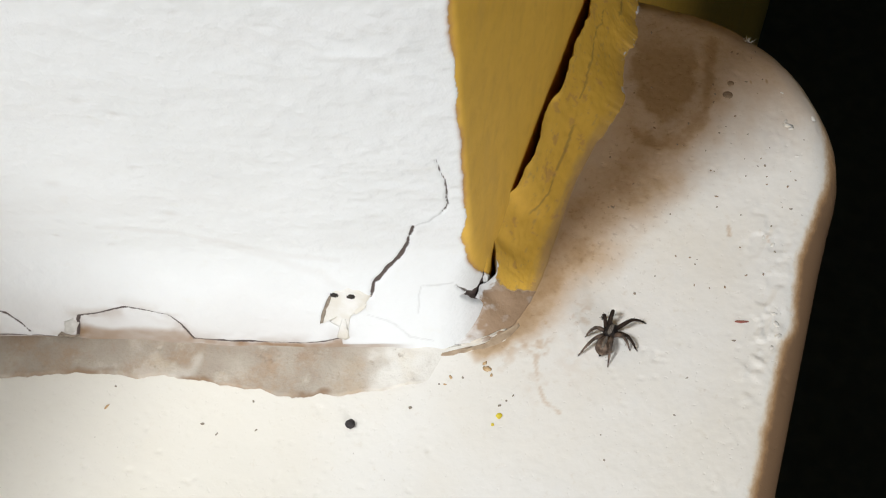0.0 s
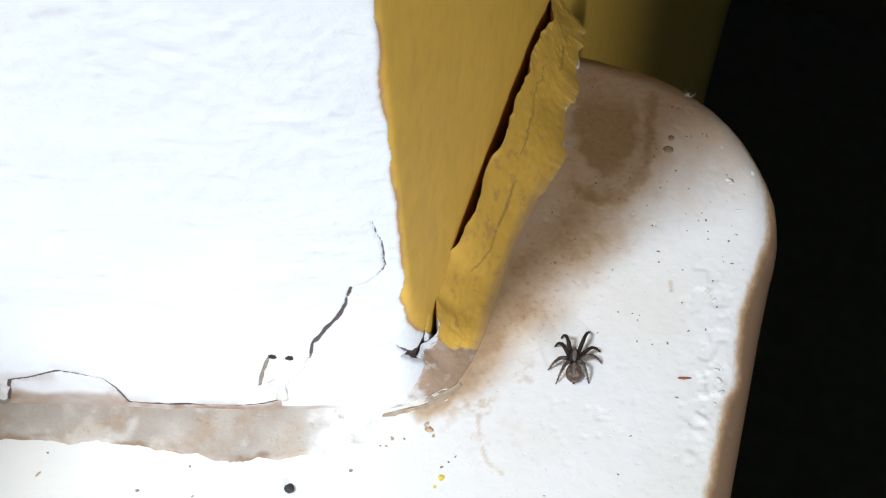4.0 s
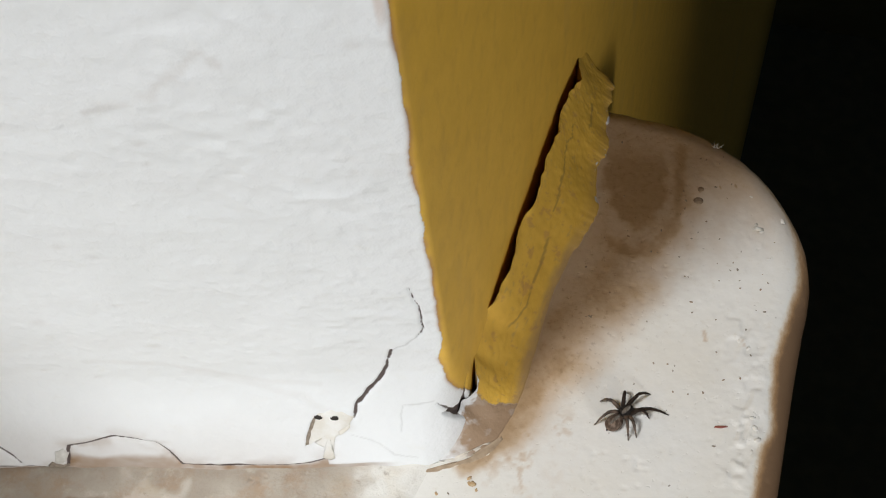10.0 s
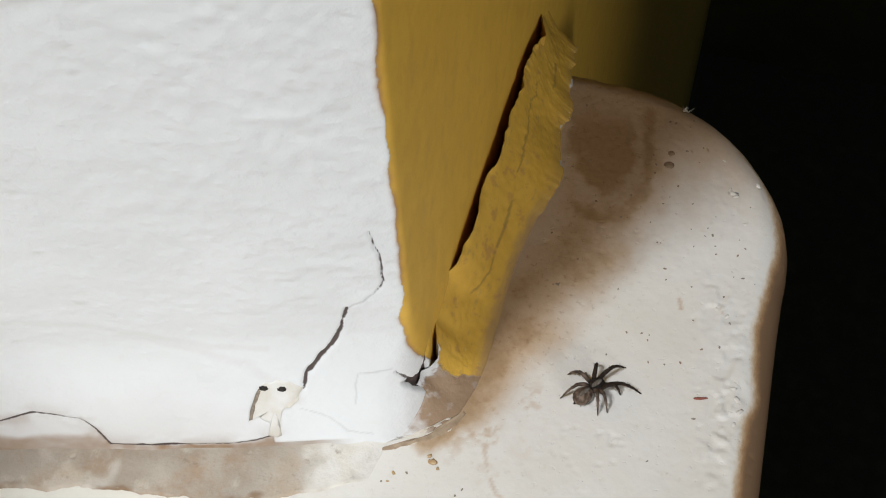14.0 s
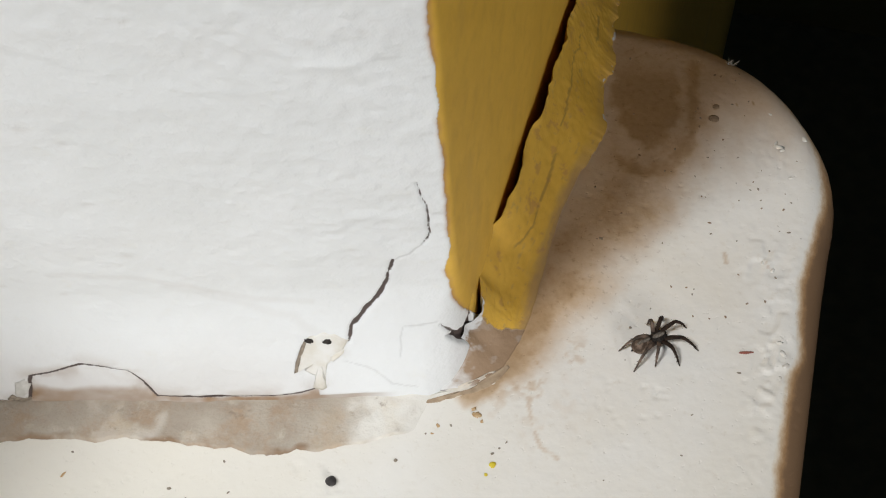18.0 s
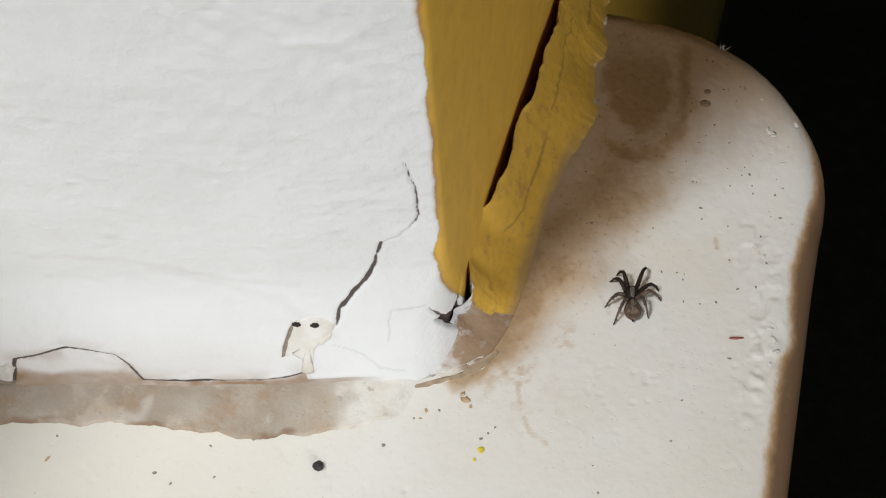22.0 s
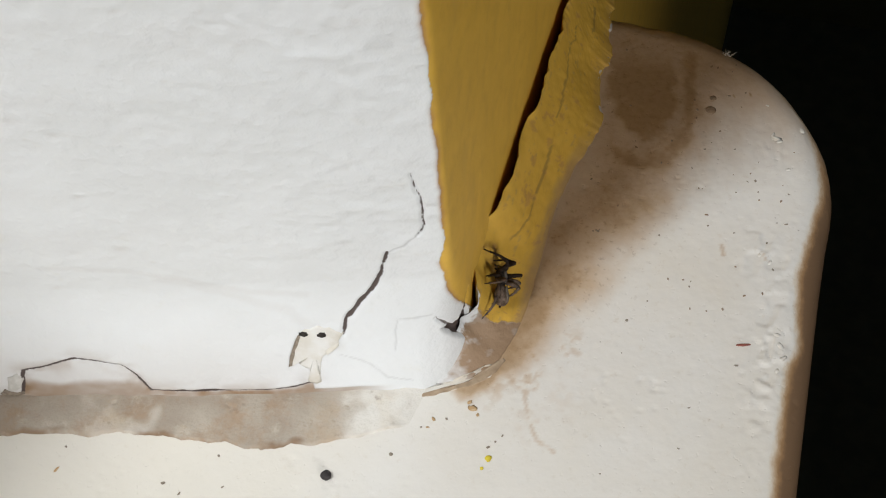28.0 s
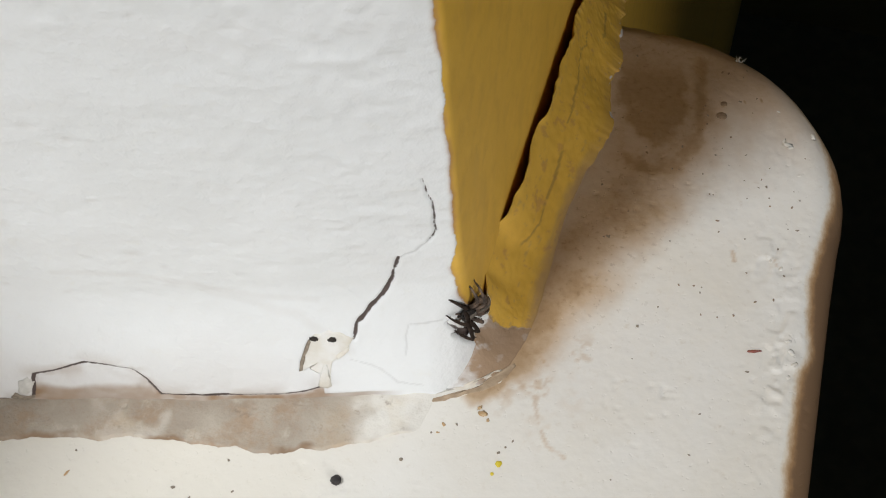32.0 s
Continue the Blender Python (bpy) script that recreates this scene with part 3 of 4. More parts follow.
def mortar_fillet():
    """The bead of mortar in the corner and along the foot of the room wall, mostly painted yellow."""
    n = 420
    foot = resample(FOOT, n, 22)
    head = np.array(HEAD + [(0.0, y, z) for y, z in HEAD_Y])
    head = resample(head, n, 30)
    head[:, 0] = np.where(head[:, 1] > 1.5, 0.0, head[:, 0])
    a = np.arange(n)
    jag = (fractal(a / 12.0, a * 0.0, 130, 4) - 0.5)
    # gap between bead and wall
    yy = head[:, 1]
    right = head[:, 0] >= -0.01
    gap = np.where(right, 1.9 * smooth(yy, 16.0, 23) * (1 - smooth(yy, 74, 85)), 0.0)
    gap = gap + np.where(right, 1.7 * smooth(yy, 2.2, 4.5) * (1 - smooth(yy, 6.5, 11.5)), 0.0)
    chew = (fractal(a / 15.0, a * 0 + 3.0, 133, 4) - 0.5) * smooth(gap, 0.2, 1.0)
    b = np.concatenate([np.linspace(0, 0.06, 7)[:-1], np.linspace(0.06, 1, 44), [1.03, 1.04, 1.05]])
    A, Bb = np.meshgrid(a, b, indexing="ij")
    t = np.clip(Bb, 0, 1)
    FX, FY = foot[A, 0], foot[A, 1]
    bury = -0.5 * (1 - smooth(gap[A], 0.0, 0.9))
    HX = head[A, 0] + smooth(head[A, 1], 0.0, 4.5) * (wall_plan(head[A, 1]) + gap[A] * 0.95 + bury - 0.2)
    HY = head[A, 1]
    HZ = head[A, 2]
    # hollow profile along the reveal, full profile along the room wall
    soft_side = smooth(a, 60, 150)[A]
    CX = (FX * 0.42 + HX * 0.58) * (1 - soft_side) + (FX * 0.36 + HX * 0.64) * soft_side
    CY = (FY * 0.42 + HY * 0.58) * (1 - soft_side) + (FY * 0.5 + HY * 0.5) * soft_side
    CZ = 0.30 * HZ * (1 - soft_side) + 0.34 * HZ * soft_side
    X = (1 - t) ** 2 * FX + 2 * t * (1 - t) * CX + t * t * HX
    Y = (1 - t) ** 2 * FY + 2 * t * (1 - t) * CY + t * t * HY
    Z = t * (1 - t) * 2 * CZ + t * t * HZ
    X = X + chew[A] * 2.4 * smooth(t, 0.88, 1.0)
    Z = Z - np.abs(chew[A]) * 1.2 * smooth(t, 0.9, 1.0)
    X = X + jag[A] * (0.5 + 1.5 * smooth(Y, 38, 52)) * (1 - t) ** 7
    Y = Y - jag[A] * 1.2 * (1 - t) ** 7
    lump = np.sin(t * math.pi) * (fractal(A * 0.035, t * 3.0, 140) - 0.5) * 0.8
    lump = lump + np.sin(t * math.pi) * (fractal(A * 0.16, t * 9, 143) - 0.5) * 0.5 * soft_side
    X = X + lump * 0.6 * soft_side
    Y = Y - lump * 0.4 * (1 - soft_side)
    Z = Z + lump * 0.5 + 0.12 * smooth(t, 0, 0.03) * (1 - smooth(t, 0.2, 0.7)) - 0.12 * (1 - smooth(t, 0, 0.01))
    # inner side of the bead, down into the gap
    inner = Bb > 1.0
    X = np.where(inner, X - 0.25 * (Bb > 1.035), X)
    Z = np.where(inner, Z - np.where(Bb < 1.035, 0.4, np.where(Bb < 1.045, 3.0, 9.0)), Z)
    # paint: yellow ends in a rounded ragged tip near the corner, and thins out over the brown grime towards the foot
    wob = fractal(A / 8.0, Bb * 6, 150)
    rag = fractal(A / 5.0, Bb * 22, 151)
    tip = Y - 7.2 + 4.5 * t - 6.0 * (t - 0.42) ** 2 + (wob - 0.5) * 2.2
    sliver = (t - 0.88) * 6.0 + smooth(Y, 4, 14) * -3.0 + (rag - 0.5) * 1.2
    hem = t - 0.05 + (rag - 0.5) * 0.16
    yellow = np.clip(0.5 + np.minimum(tip / 2.4, -sliver), 0, 1) * (X > -2)
    coat = smooth(yellow, 0.52, 0.66)
    bare = smooth(wob, 0.62, 0.68) * (1 - smooth(t, 0.0, 0.14)) * smooth(Y, 45, 60)
    yellow = yellow * (1 - bare)
    plaster = smooth(sliver, -0.2, 0.2) * (1 - smooth(Y, 10, 13))
    corner = smooth(X + 5 * t + (wob - 0.5) * 3, 0.0, 4.5) * (1 - coat) * (1 - plaster) * (1 - 0.3 * smooth(fractal(X / 1.6, (Y + Z) / 2.2, 152), 0.6, 0.72))
    stain_shade = np.clip(0.22 * smooth(X, -6, -1) * (1 - coat) * (1 - plaster) * (1 - smooth(t, 0.45, 0.7)) + corner * (0.90 + 0.10 * smooth(wob, 0.4, 0.65)) + 0.22 * smooth(wob, 0.5, 0.75) * (1 - coat) * smooth(X, -9, 2) + bare * 0.5, 0, 1)
    stain_shade = np.maximum(stain_shade, coat * (0.72 * (1 - smooth(hem, -0.06, 0.20)) * (1 - 0.65 * smooth(Y, 40, 52)) + 0.35 * smooth(rag, 0.70, 0.8)))
    low = (1 - smooth(t, 0.012, 0.03)) * (X < 4) * smooth(fractal(A / 7.0, A * 0.0, 155), 0.35, 0.6) * 0.5
    marks = smooth(fractal(A / 4.0, Bb * 9, 160, 3), 0.70, 0.78) * yellow * 0.6
    # hairline cracks in the yellow coat
    for pts, wide in (([(66, 0.72), (57, 0.70), (50, 0.62), (46, 0.60)], 0.02), ([(40, 0.5), (34, 0.42), (31, 0.45)], 0.035), ([(31, 0.45), (26, 0.42), (20, 0.5)], 0.02), ([(76, 0.45), (71, 0.42)], 0.03)):
        dist, _ = near_line(Y / 40, t + (wob - 0.5) * 0.12, [(py / 40, pt) for py, pt in pts])
        low = np.maximum(low, (1 - smooth(dist, wide * 0.4, wide)) * 0.5 * (X > 0))
    attrs = {"yellow": yellow, "fringe": marks * 0.8, "stain_shade": stain_shade, "dirt_shade": np.clip(low * 0.9, 0, 1), "crack": 0.0}
    me = grid_mesh("mortar_bead", X, Y, Z, attrs, PAINT, flip=True)
    return tagged(new("mortar_bead", me), "cracked mortar bead painted white and yellow along the sill", "mortar", kind="structure")


def old_mortar_strip():
    lower = [(-150, -66), (-76, -39), (-68, -35.4), (-63, -32.9), (-53, -31.3), (-47, -28.2), (-38, -27.1), (-31, -25.6), (-25, -25.9), (-21, -23.4), (-12.6, -19.8), (-6, -16.3), (0.4, -12.6), (3.5, -8)]
    upper = [(-150, -50), (-76, -25.5), (-68, -22), (-60, -19), (-52, -18), (-47, -20), (-38, -18), (-31, -16), (-25, -12.8), (-21, -11.6), (-12.6, -9.6), (-6, -8.6), (0.4, -5.5), (3.5, -4)]
    n = 420
    lo, up = resample(lower, n, 9), resample(upper, n, 9)
    a = np.arange(n)
    jag = (fractal(a / 16.0, a * 0.0, 170, 4) - 0.5) * 1.9
    lo = lo + np.stack([jag * 0.2, jag], -1)
    A, B = np.meshgrid(a, np.linspace(0, 1, 60), indexing="ij")
    X = lo[A, 0] + (up[A, 0] - lo[A, 0]) * B
    Y = lo[A, 1] + (up[A, 1] - lo[A, 1]) * B
    z, _ = sill_relief(X, Y)
    Z = z + 0.45 * smooth(B, 0, 0.06) + 0.35 * (fractal(X / 4, Y / 4, 175) - 0.5) + 0.4 * B - 0.25 * (1 - smooth(B, 0, 0.03)) - 1.6 * smooth(X, -7, 0.5)
    pale = np.clip(smooth(X, -26, -2) * 0.75 + smooth(fractal(X / 8, Y / 8, 178), 0.58, 0.72) * 0.4 + 0.35 * smooth(B, 0.82, 0.95), 0, 1)
    me = grid_mesh("old_mortar_strip", X, Y, Z, {"fade": smooth(X + 22 * (fractal(X / 5, Y / 4, 181) - 0.5), -15, -2), "pale": pale, "lip": 1 - smooth(B + 0.1 * (fractal(X / 2, Y / 2, 179) - 0.5), 0.03, 0.12)}, STRIP)
    return tagged(new("old_mortar_strip", me), "grey-brown strip of bare old mortar on the sill", "mortar", kind="structure")


skin = wall_surface()
SKIN = BVHTree.FromPolygons([v.co.copy() for v in skin.data.vertices], [tuple(p.vertices) for p in skin.data.polygons])
room()
window_sill()
bead = mortar_fillet()
BEAD = BVHTree.FromPolygons([v.co.copy() for v in bead.data.vertices], [tuple(p.vertices) for p in bead.data.polygons])
old_mortar_strip()

# ---- flakes, crumbs and specks on the sill ----
FLAKE = plain("cream_flake_paint", (0.66, 0.62, 0.54), (0.77, 0.76, 0.73), 0.22, 0.6, 0.12)
PALE = plain("pale_filler", (0.74, 0.71, 0.64), (0.62, 0.54, 0.44), 0.15, 0.65, 0.15)
BLACK = plain("hollow_shade", (0.02, 0.016, 0.013), (0.035, 0.028, 0.022), 1.0, 0.9)
PELLET = plain("black_pellet", (0.018, 0.014, 0.014), (0.04, 0.032, 0.03), 3.0, 0.6, 0.1)
RED = plain("red_splinter", (0.30, 0.09, 0.06), (0.22, 0.07, 0.05), 2.0, 0.6)
RUST = plain("rust_crumb", (0.50, 0.31, 0.14), (0.60, 0.46, 0.29), 1.8, 0.9, 0.15)
LEMON = plain("yellow_paint_speck", (0.72, 0.58, 0.04), (0.62, 0.46, 0.03), 2.0, 0.6)
GREY = plain("grey_grit", (0.30, 0.25, 0.19), (0.19, 0.15, 0.115), 2.0, 0.85)
OLD_PAINT = plain("grey_old_paint", (0.50, 0.48, 0.44), (0.64, 0.62, 0.58), 0.5, 0.7, 0.1)
SPOT = plain("dried_brown_spot", (0.25, 0.17, 0.11), (0.38, 0.28, 0.19), 0.9, 0.8)
EDGE_SHADE = plain("brown_edge_shade", (0.45, 0.34, 0.23), (0.30, 0.21, 0.13), 0.4, 0.8)
CHIP = plain("cream_chip_paint", (0.80, 0.775, 0.73), (0.70, 0.64, 0.55), 0.8, 0.5)
FLUFF = plain("grey_fluff", (0.55, 0.52, 0.46), (0.45, 0.42, 0.37), 2.0, 0.9)


def ground(x, y):
    z, _ = sill_relief(np.array([float(x)]), np.array([float(y)]))
    return float(z[0])


def plate(outline, height, thick, sag=0.0):
    """A thin bevelled flake over an outline in millimetres; height gives its surface at a place."""
    n = len(outline)
    cx, cy = sum(p[0] for p in outline) / n, sum(p[1] for p in outline) / n
    bm = bmesh.new()
    rings = []
    for shrink, lift in ((1.0, -0.25), (1.0, thick * 0.6), (0.93, thick), (0.6, thick + sag * 0.7), (0.25, thick + sag)):
        ring = []
        for x, y in outline:
            px, py = cx + (x - cx) * shrink, cy + (y - cy) * shrink
            ring.append(bm.verts.new((px * MM, py * MM, (height(px, py) + lift) * MM)))
        rings.append(ring)
    for r0, r1 in zip(rings, rings[1:]):
        for i in range(n):
            bm.faces.new((r0[i], r0[(i + 1) % n], r1[(i + 1) % n], r1[i]))
    bm.faces.new(rings[-1])
    return bm


def leaf(outline, thick):
    """A thin flake against the reveal, over an outline in x and z, following the surface behind it."""
    n = len(outline)
    cx, cz = sum(p[0] for p in outline) / n, sum(p[1] for p in outline) / n
    bm = bmesh.new()
    rings = []
    for shrink, off in ((1.0, -0.4), (1.0, thick * 0.6), (0.92, thick), (0.6, thick), (0.25, thick)):
        ring = []
        for x, z in outline:
            px, pz = cx + (x - cx) * shrink, cz + (z - cz) * shrink
            spot = SKIN.ray_cast(Vector((px * MM, -0.06, pz * MM)), Vector((0, 1, 0)))[0]
            ring.append(bm.verts.new((px * MM, spot.y - off * MM, pz * MM)))
        rings.append(ring)
    for r0, r1 in zip(rings, rings[1:]):
        for i in range(n):
            bm.faces.new((r0[i], r0[(i + 1) % n], r1[(i + 1) % n], r1[i]))
    bm.faces.new(rings[-1])
    bmesh.ops.recalc_face_normals(bm, faces=bm.faces)
    return bm


def wobble(outline, per=4, amount=0.12, seed=1):
    rng = random.Random(seed)
    out = []
    for i in range(len(outline)):
        (ax, ay), (bx, by) = outline[i], outline[(i + 1) % len(outline)]
        for k in range(per):
            s = k / per
            out.append((ax + (bx - ax) * s + rng.uniform(-amount, amount), ay + (by - ay) * s + rng.uniform(-amount, amount)))
    return out


def crumb(name, x, y, r, mat, label, category, group="", flat=0.6, seed=0, stretch=1.0, turn=0.0, rough=0.16):
    """A small irregular grain lying on the sill."""
    rng = random.Random(seed)
    bm = bmesh.new()
    bmesh.ops.create_icosphere(bm, subdivisions=2, radius=1.0)
    for v in bm.verts:
        k = r * (1 + rng.uniform(-rough, rough))
        v.co = Vector((v.co.x * k * stretch, v.co.y * k, v.co.z * k * flat)) * MM
    me = bpy.data.meshes.new(name)
    bm.to_mesh(me)
    bm.free()
    for p in me.polygons:
        p.use_smooth = True
    me.materials.append(mat)
    ob = new(name, me)
    ob.matrix_basis = pose(x * MM, y * MM, (ground(x, y) + r * flat * 0.55) * MM, 0, 0, turn)
    return tagged(ob, label, category, group)


def small_things():
    crumb("dropping", -13.7, -26.6, 0.85, PELLET, "round black pellet lying on the cream sill", "dropping", flat=0.7, seed=3)
    crumb("splinter", 44.4, 13.9, 0.28, RED, "thin red splinter lying flat on the sill", "splinter", flat=0.6, seed=4, stretch=4.4, turn=17)
    for i, (x, y, r) in enumerate(((9.8, -16.7, 0.55), (9.3, -18.6, 0.3))):
        crumb("paint_speck", x, y, r, LEMON, "tiny lemon-yellow paint speck on the sill", "speck", "paint specks", 0.3, 10 + i)
    for i, (x, y, r) in enumerate(((10.1, -13.7, 0.22), (9.3, -14.9, 0.24), (10.9, -12.4, 0.16), (-2, -14.5, 0.2), (1.5, -12.0, 0.2), (33.2, 66.7, 0.2), (36.1, 68.2, 0.18), (32.8, 72.9, 0.15),
                                   (33.2, 74.8, 0.15), (32.0, 54.7, 0.15), (31.1, 52.8, 0.17), (36.4, 54.2, 0.14), (37.1, 48.3, 0.14), (41.1, 47.9, 0.24), (39.8, 47.4, 0.14), (41.0, 52.3, 0.14),
                                   (15.8, 59.7, 0.18), (10.6, 48.9, 0.25), (18.5, 51.5, 0.15), (47.2, 46.4, 0.17), (47.7, 39.8, 0.2))):
        crumb("grit", x, y, r * 0.85, GREY, "tiny grey grain of grit on the sill", "grit", "grit on the sill", 0.5, 30 + i, 1.0 + 0.5 * (i % 3), 37 * i)
    for i, (x, y, r) in enumerate(((38.2, 44.5, 0.17), (34.7, 36.0, 0.18), (33.9, 22.7, 0.15), (16.3, 29.9, 0.24), (25.2, 13.4, 0.3), (45.1, 35.1, 0.2), (46.9, 29.7, 0.18), (44.0, 9.9, 0.2), (27.1, -14.4, 0.15),
                                   (28.9, -18.5, 0.2), (37.8, -7.0, 0.16), (38.1, 0.4, 0.13), (25.7, 7.2, 0.13), (-31.5, -28.1, 0.22), (-38.2, -34.8, 0.27), (-35.0, -35.7, 0.18), (-5.1, -20.3, 0.36), (-56.1, -33.5, 0.2), (-28.8, -32.8, 0.18))):
        crumb("grit", x, y, r * 0.85, GREY, "tiny grey grain of grit on the sill", "grit", "grit on the sill", 0.5, 80 + i, 1.0 + 0.4 * (i % 4), 53 * i)
    crumb("splinter", -55.7, -37.5, 0.2, RUST, "short brown splinter lying on the cream sill", "splinter", flat=0.6, seed=5, stretch=3.0, turn=70)
    for i, (x, y, r) in enumerate(((43.2, 58.7, 0.5), (43.9, 58.0, 0.36), (42.6, 59.4, 0.3), (47.5, 61.6, 0.4), (40.5, 66.1, 0.2), (46.4, 52.0, 0.22), (46.2, 31.2, 0.3), (44.3, 32.4, 0.26), (50.2, 15.4, 0.42), (49.4, 17.2, 0.3), (51.0, 13.2, 0.34), (50.4, 10.8, 0.28))):
        crumb("paint_crumb", x, y, r, CHIP, "loose chip of cream paint on the sill", "paint chip", "paint chips", 0.28, 110 + i, 1.7, 41 * i, 0.34)
    for i, (x, y, r) in enumerate(((5.0, -9.1, 1.0), (4.2, -8.2, 0.6), (6.1, -10.0, 0.45), (-0.5, -12.6, 0.5), (-1.0, -14.2, 0.35))):
        crumb("rust_crumb", x, y, r * 0.5, RUST, "crumbly rust-orange plaster grain by the corner", "crumb", "rust crumbs", 0.3, 60 + i, 1.5, 47 * i, 0.4)
    # cream flake stuck to the cove; two black patches paint the shade in its holes
    flake = new("paint_flake")
    tagged(flake, "curled cream paint flake with two black patches for holes", "paint flake")
    shape = [(-24.0, 6.5), (-23.4, 10.4), (-22.1, 13.4), (-19.9, 14.6), (-17.6, 13.6), (-16.2, 12.4), (-16.8, 10.6), (-18.2, 9.4), (-19.2, 7.6), (-19.4, 3.2), (-21.2, 2.6), (-21.0, 5.8), (-22.8, 7.4)]
    part("plate", leaf(wobble(shape, 4, 0.18, 5), 0.2), FLAKE, flake)
    for cx, cz in ((-21.8, 12.9), (-19.1, 12.7)):
        ring = [(cx + 0.72 * math.cos(a), cz + (0.5 + 0.12 * math.cos(a)) * math.sin(a)) for a in (k * math.pi / 7 for k in range(14))]
        part("hole", leaf(wobble(ring, 2, 0.12, 12), 0.27), BLACK, flake, "black patch for the shade in a small hole")
    edge = [(-24.3, 6.4), (-23.7, 9.6), (-22.8, 12.6), (-22.4, 12.4), (-23.1, 9.8), (-23.7, 6.8)]
    part("edge", leaf(wobble(edge, 3, 0.1, 6), 0.3), GREY, flake, "dark grey strip along the left edge")
    edge = [(-18.4, 8.6), (-16.6, 10.2), (-16.6, 11.0), (-18.8, 9.4)]
    part("edge", leaf(wobble(edge, 3, 0.1, 7), 0.26), PALE, flake, "brown broken edge")
    # small chip that stands off the reveal at the end of the long crack
    chip = new("paint_flake")
    tagged(chip, "small broken grey-white paint chip beside the crack", "paint flake")
    shape = [(-69.0, 2.6), (-68.6, 5.0), (-67.0, 5.8), (-66.4, 4.2), (-67.0, 2.6), (-68.2, 2.0)]
    part("plate", leaf(wobble(shape, 4, 0.14, 15), 0.2), OLD_PAINT, chip)
    shape = [(-70.2, 1.8), (-69.4, 2.6), (-67.6, 1.8), (-66.8, 1.0), (-68.4, 0.6)]
    part("edge", leaf(wobble(shape, 3, 0.12, 16), 0.3), GREY, chip, "dark grey strip under the chip")
    for i, (x, y, r) in enumerate(((30.5, 62.4, 0.85), (30.4, 65.4, 0.6))):
        crumb("dried_spot", x, y, r, SPOT, "flat dark brown dried spot on the sill", "spot", "dried spots", 0.08, 140 + i, 1.15, 30 * i, 0.12)
    crumb("mortar_crumb", -12.4, -12.3, 0.42, SPOT, "thin brown sliver of mortar on the sill", "crumb", flat=0.4, seed=150, stretch=3.2, turn=-42, rough=0.25)
    rng = random.Random(161)
    for i in range(46):
        x, y = rng.uniform(11, 47), rng.uniform(16, 74)
        crumb("grit", x, y, rng.uniform(0.1, 0.2), SPOT if i % 3 else GREY, "tiny brown grain of grit on the sill", "grit", "grit on the sill", 0.4, 170 + i, rng.uniform(1, 1.9), rng.uniform(0, 180))
    # tongue of filler lying in the corner
    tongue = new("filler_tongue")
    tagged(tongue, "pale tongue of cracked filler in the sill corner", "filler")
    def low(x, y):
        spot = BEAD.ray_cast(Vector((x * MM, y * MM, 0.05)), Vector((0, 0, -1)))[0]
        return max(ground(x, y), spot.z / MM if spot else -9.0) + 0.02

    shape = [(-5.9, -10.2), (-5.0, -8.8), (-3.0, -7.5), (0.0, -5.6), (3.0, -3.2), (5.6, -0.8), (6.9, -0.4), (6.2, -3.0), (3.4, -5.4), (0.2, -7.2), (-2.6, -8.9)]
    part("plate", plate(wobble(shape, 4, 0.12, 8), low, 0.06, 0.0), PALE, tongue)
    # brown strip that paints the shade along the tongue's lower side
    shape = [(-5.8, -10.2), (-2.6, -8.8), (0.2, -7.0), (2.6, -5.2), (4.6, -3.6), (6.4, -1.0), (7.3, 1.2), (7.7, 0.8), (6.9, -1.7), (5.4, -3.9), (3.0, -5.6), (0.2, -7.3), (-2.6, -9.05)]
    part("edge", plate(wobble(shape, 3, 0.1, 9), low, 0.08), EDGE_SHADE, tongue, "grey-brown strip for the shade along the lower edge")
    # fluff caught on the rim
    rng = random.Random(77)
    fluff = new("fluff")
    tagged(fluff, "grey wisp of dust fluff caught on the rim", "fluff")
    for i in range(9):
        pts = [(31.2 + rng.uniform(-0.6, 0.6), 77.4, -0.7)]
        d = Vector((rng.uniform(-0.3, 1.0), rng.uniform(0.4, 1.0), rng.uniform(0.3, 0.9)))
        for k in range(5):
            d = d + Vector((rng.uniform(-0.7, 0.7), rng.uniform(-0.6, 0.5), rng.uniform(-0.6, 0.5)))
            pts.append(tuple(Vector(pts[-1]) + d.normalized() * 0.3))
        part("strand", tube(pts, [0.06, 0.07, 0.06, 0.05, 0.04, 0.03], 5), FLUFF, fluff)


# ---- the spider ----
SPIDER_HAIR = plain("spider_dark_hair", (0.012, 0.010, 0.009), (0.045, 0.036, 0.03), 2.5, 0.7, 0.08)
SPIDER_PALE = plain("spider_pale_hair", (0.10, 0.085, 0.07), (0.22, 0.19, 0.16), 3.0, 0.8, 0.08)
SPIDER_BROWN = plain("spider_brown_hair", (0.07, 0.046, 0.032), (0.22, 0.16, 0.12), 1.4, 0.75, 0.1)
LEG_DARK = plain("spider_leg_dark", (0.016, 0.010, 0.007), (0.045, 0.030, 0.022), 1.6, 0.85)
LEG_PALE = plain("spider_leg_pale", (0.04, 0.03, 0.024), (0.17, 0.12, 0.09), 0.8, 0.6)
for coat in (SPIDER_HAIR, SPIDER_PALE, SPIDER_BROWN, LEG_DARK, LEG_PALE):
    coat.node_tree.nodes["Principled BSDF"].inputs["Specular IOR Level"].default_value = 0.15
EYE = plain("spider_eye", (0.004, 0.004, 0.004), (0.008, 0.008, 0.008), 1.0, 0.05)


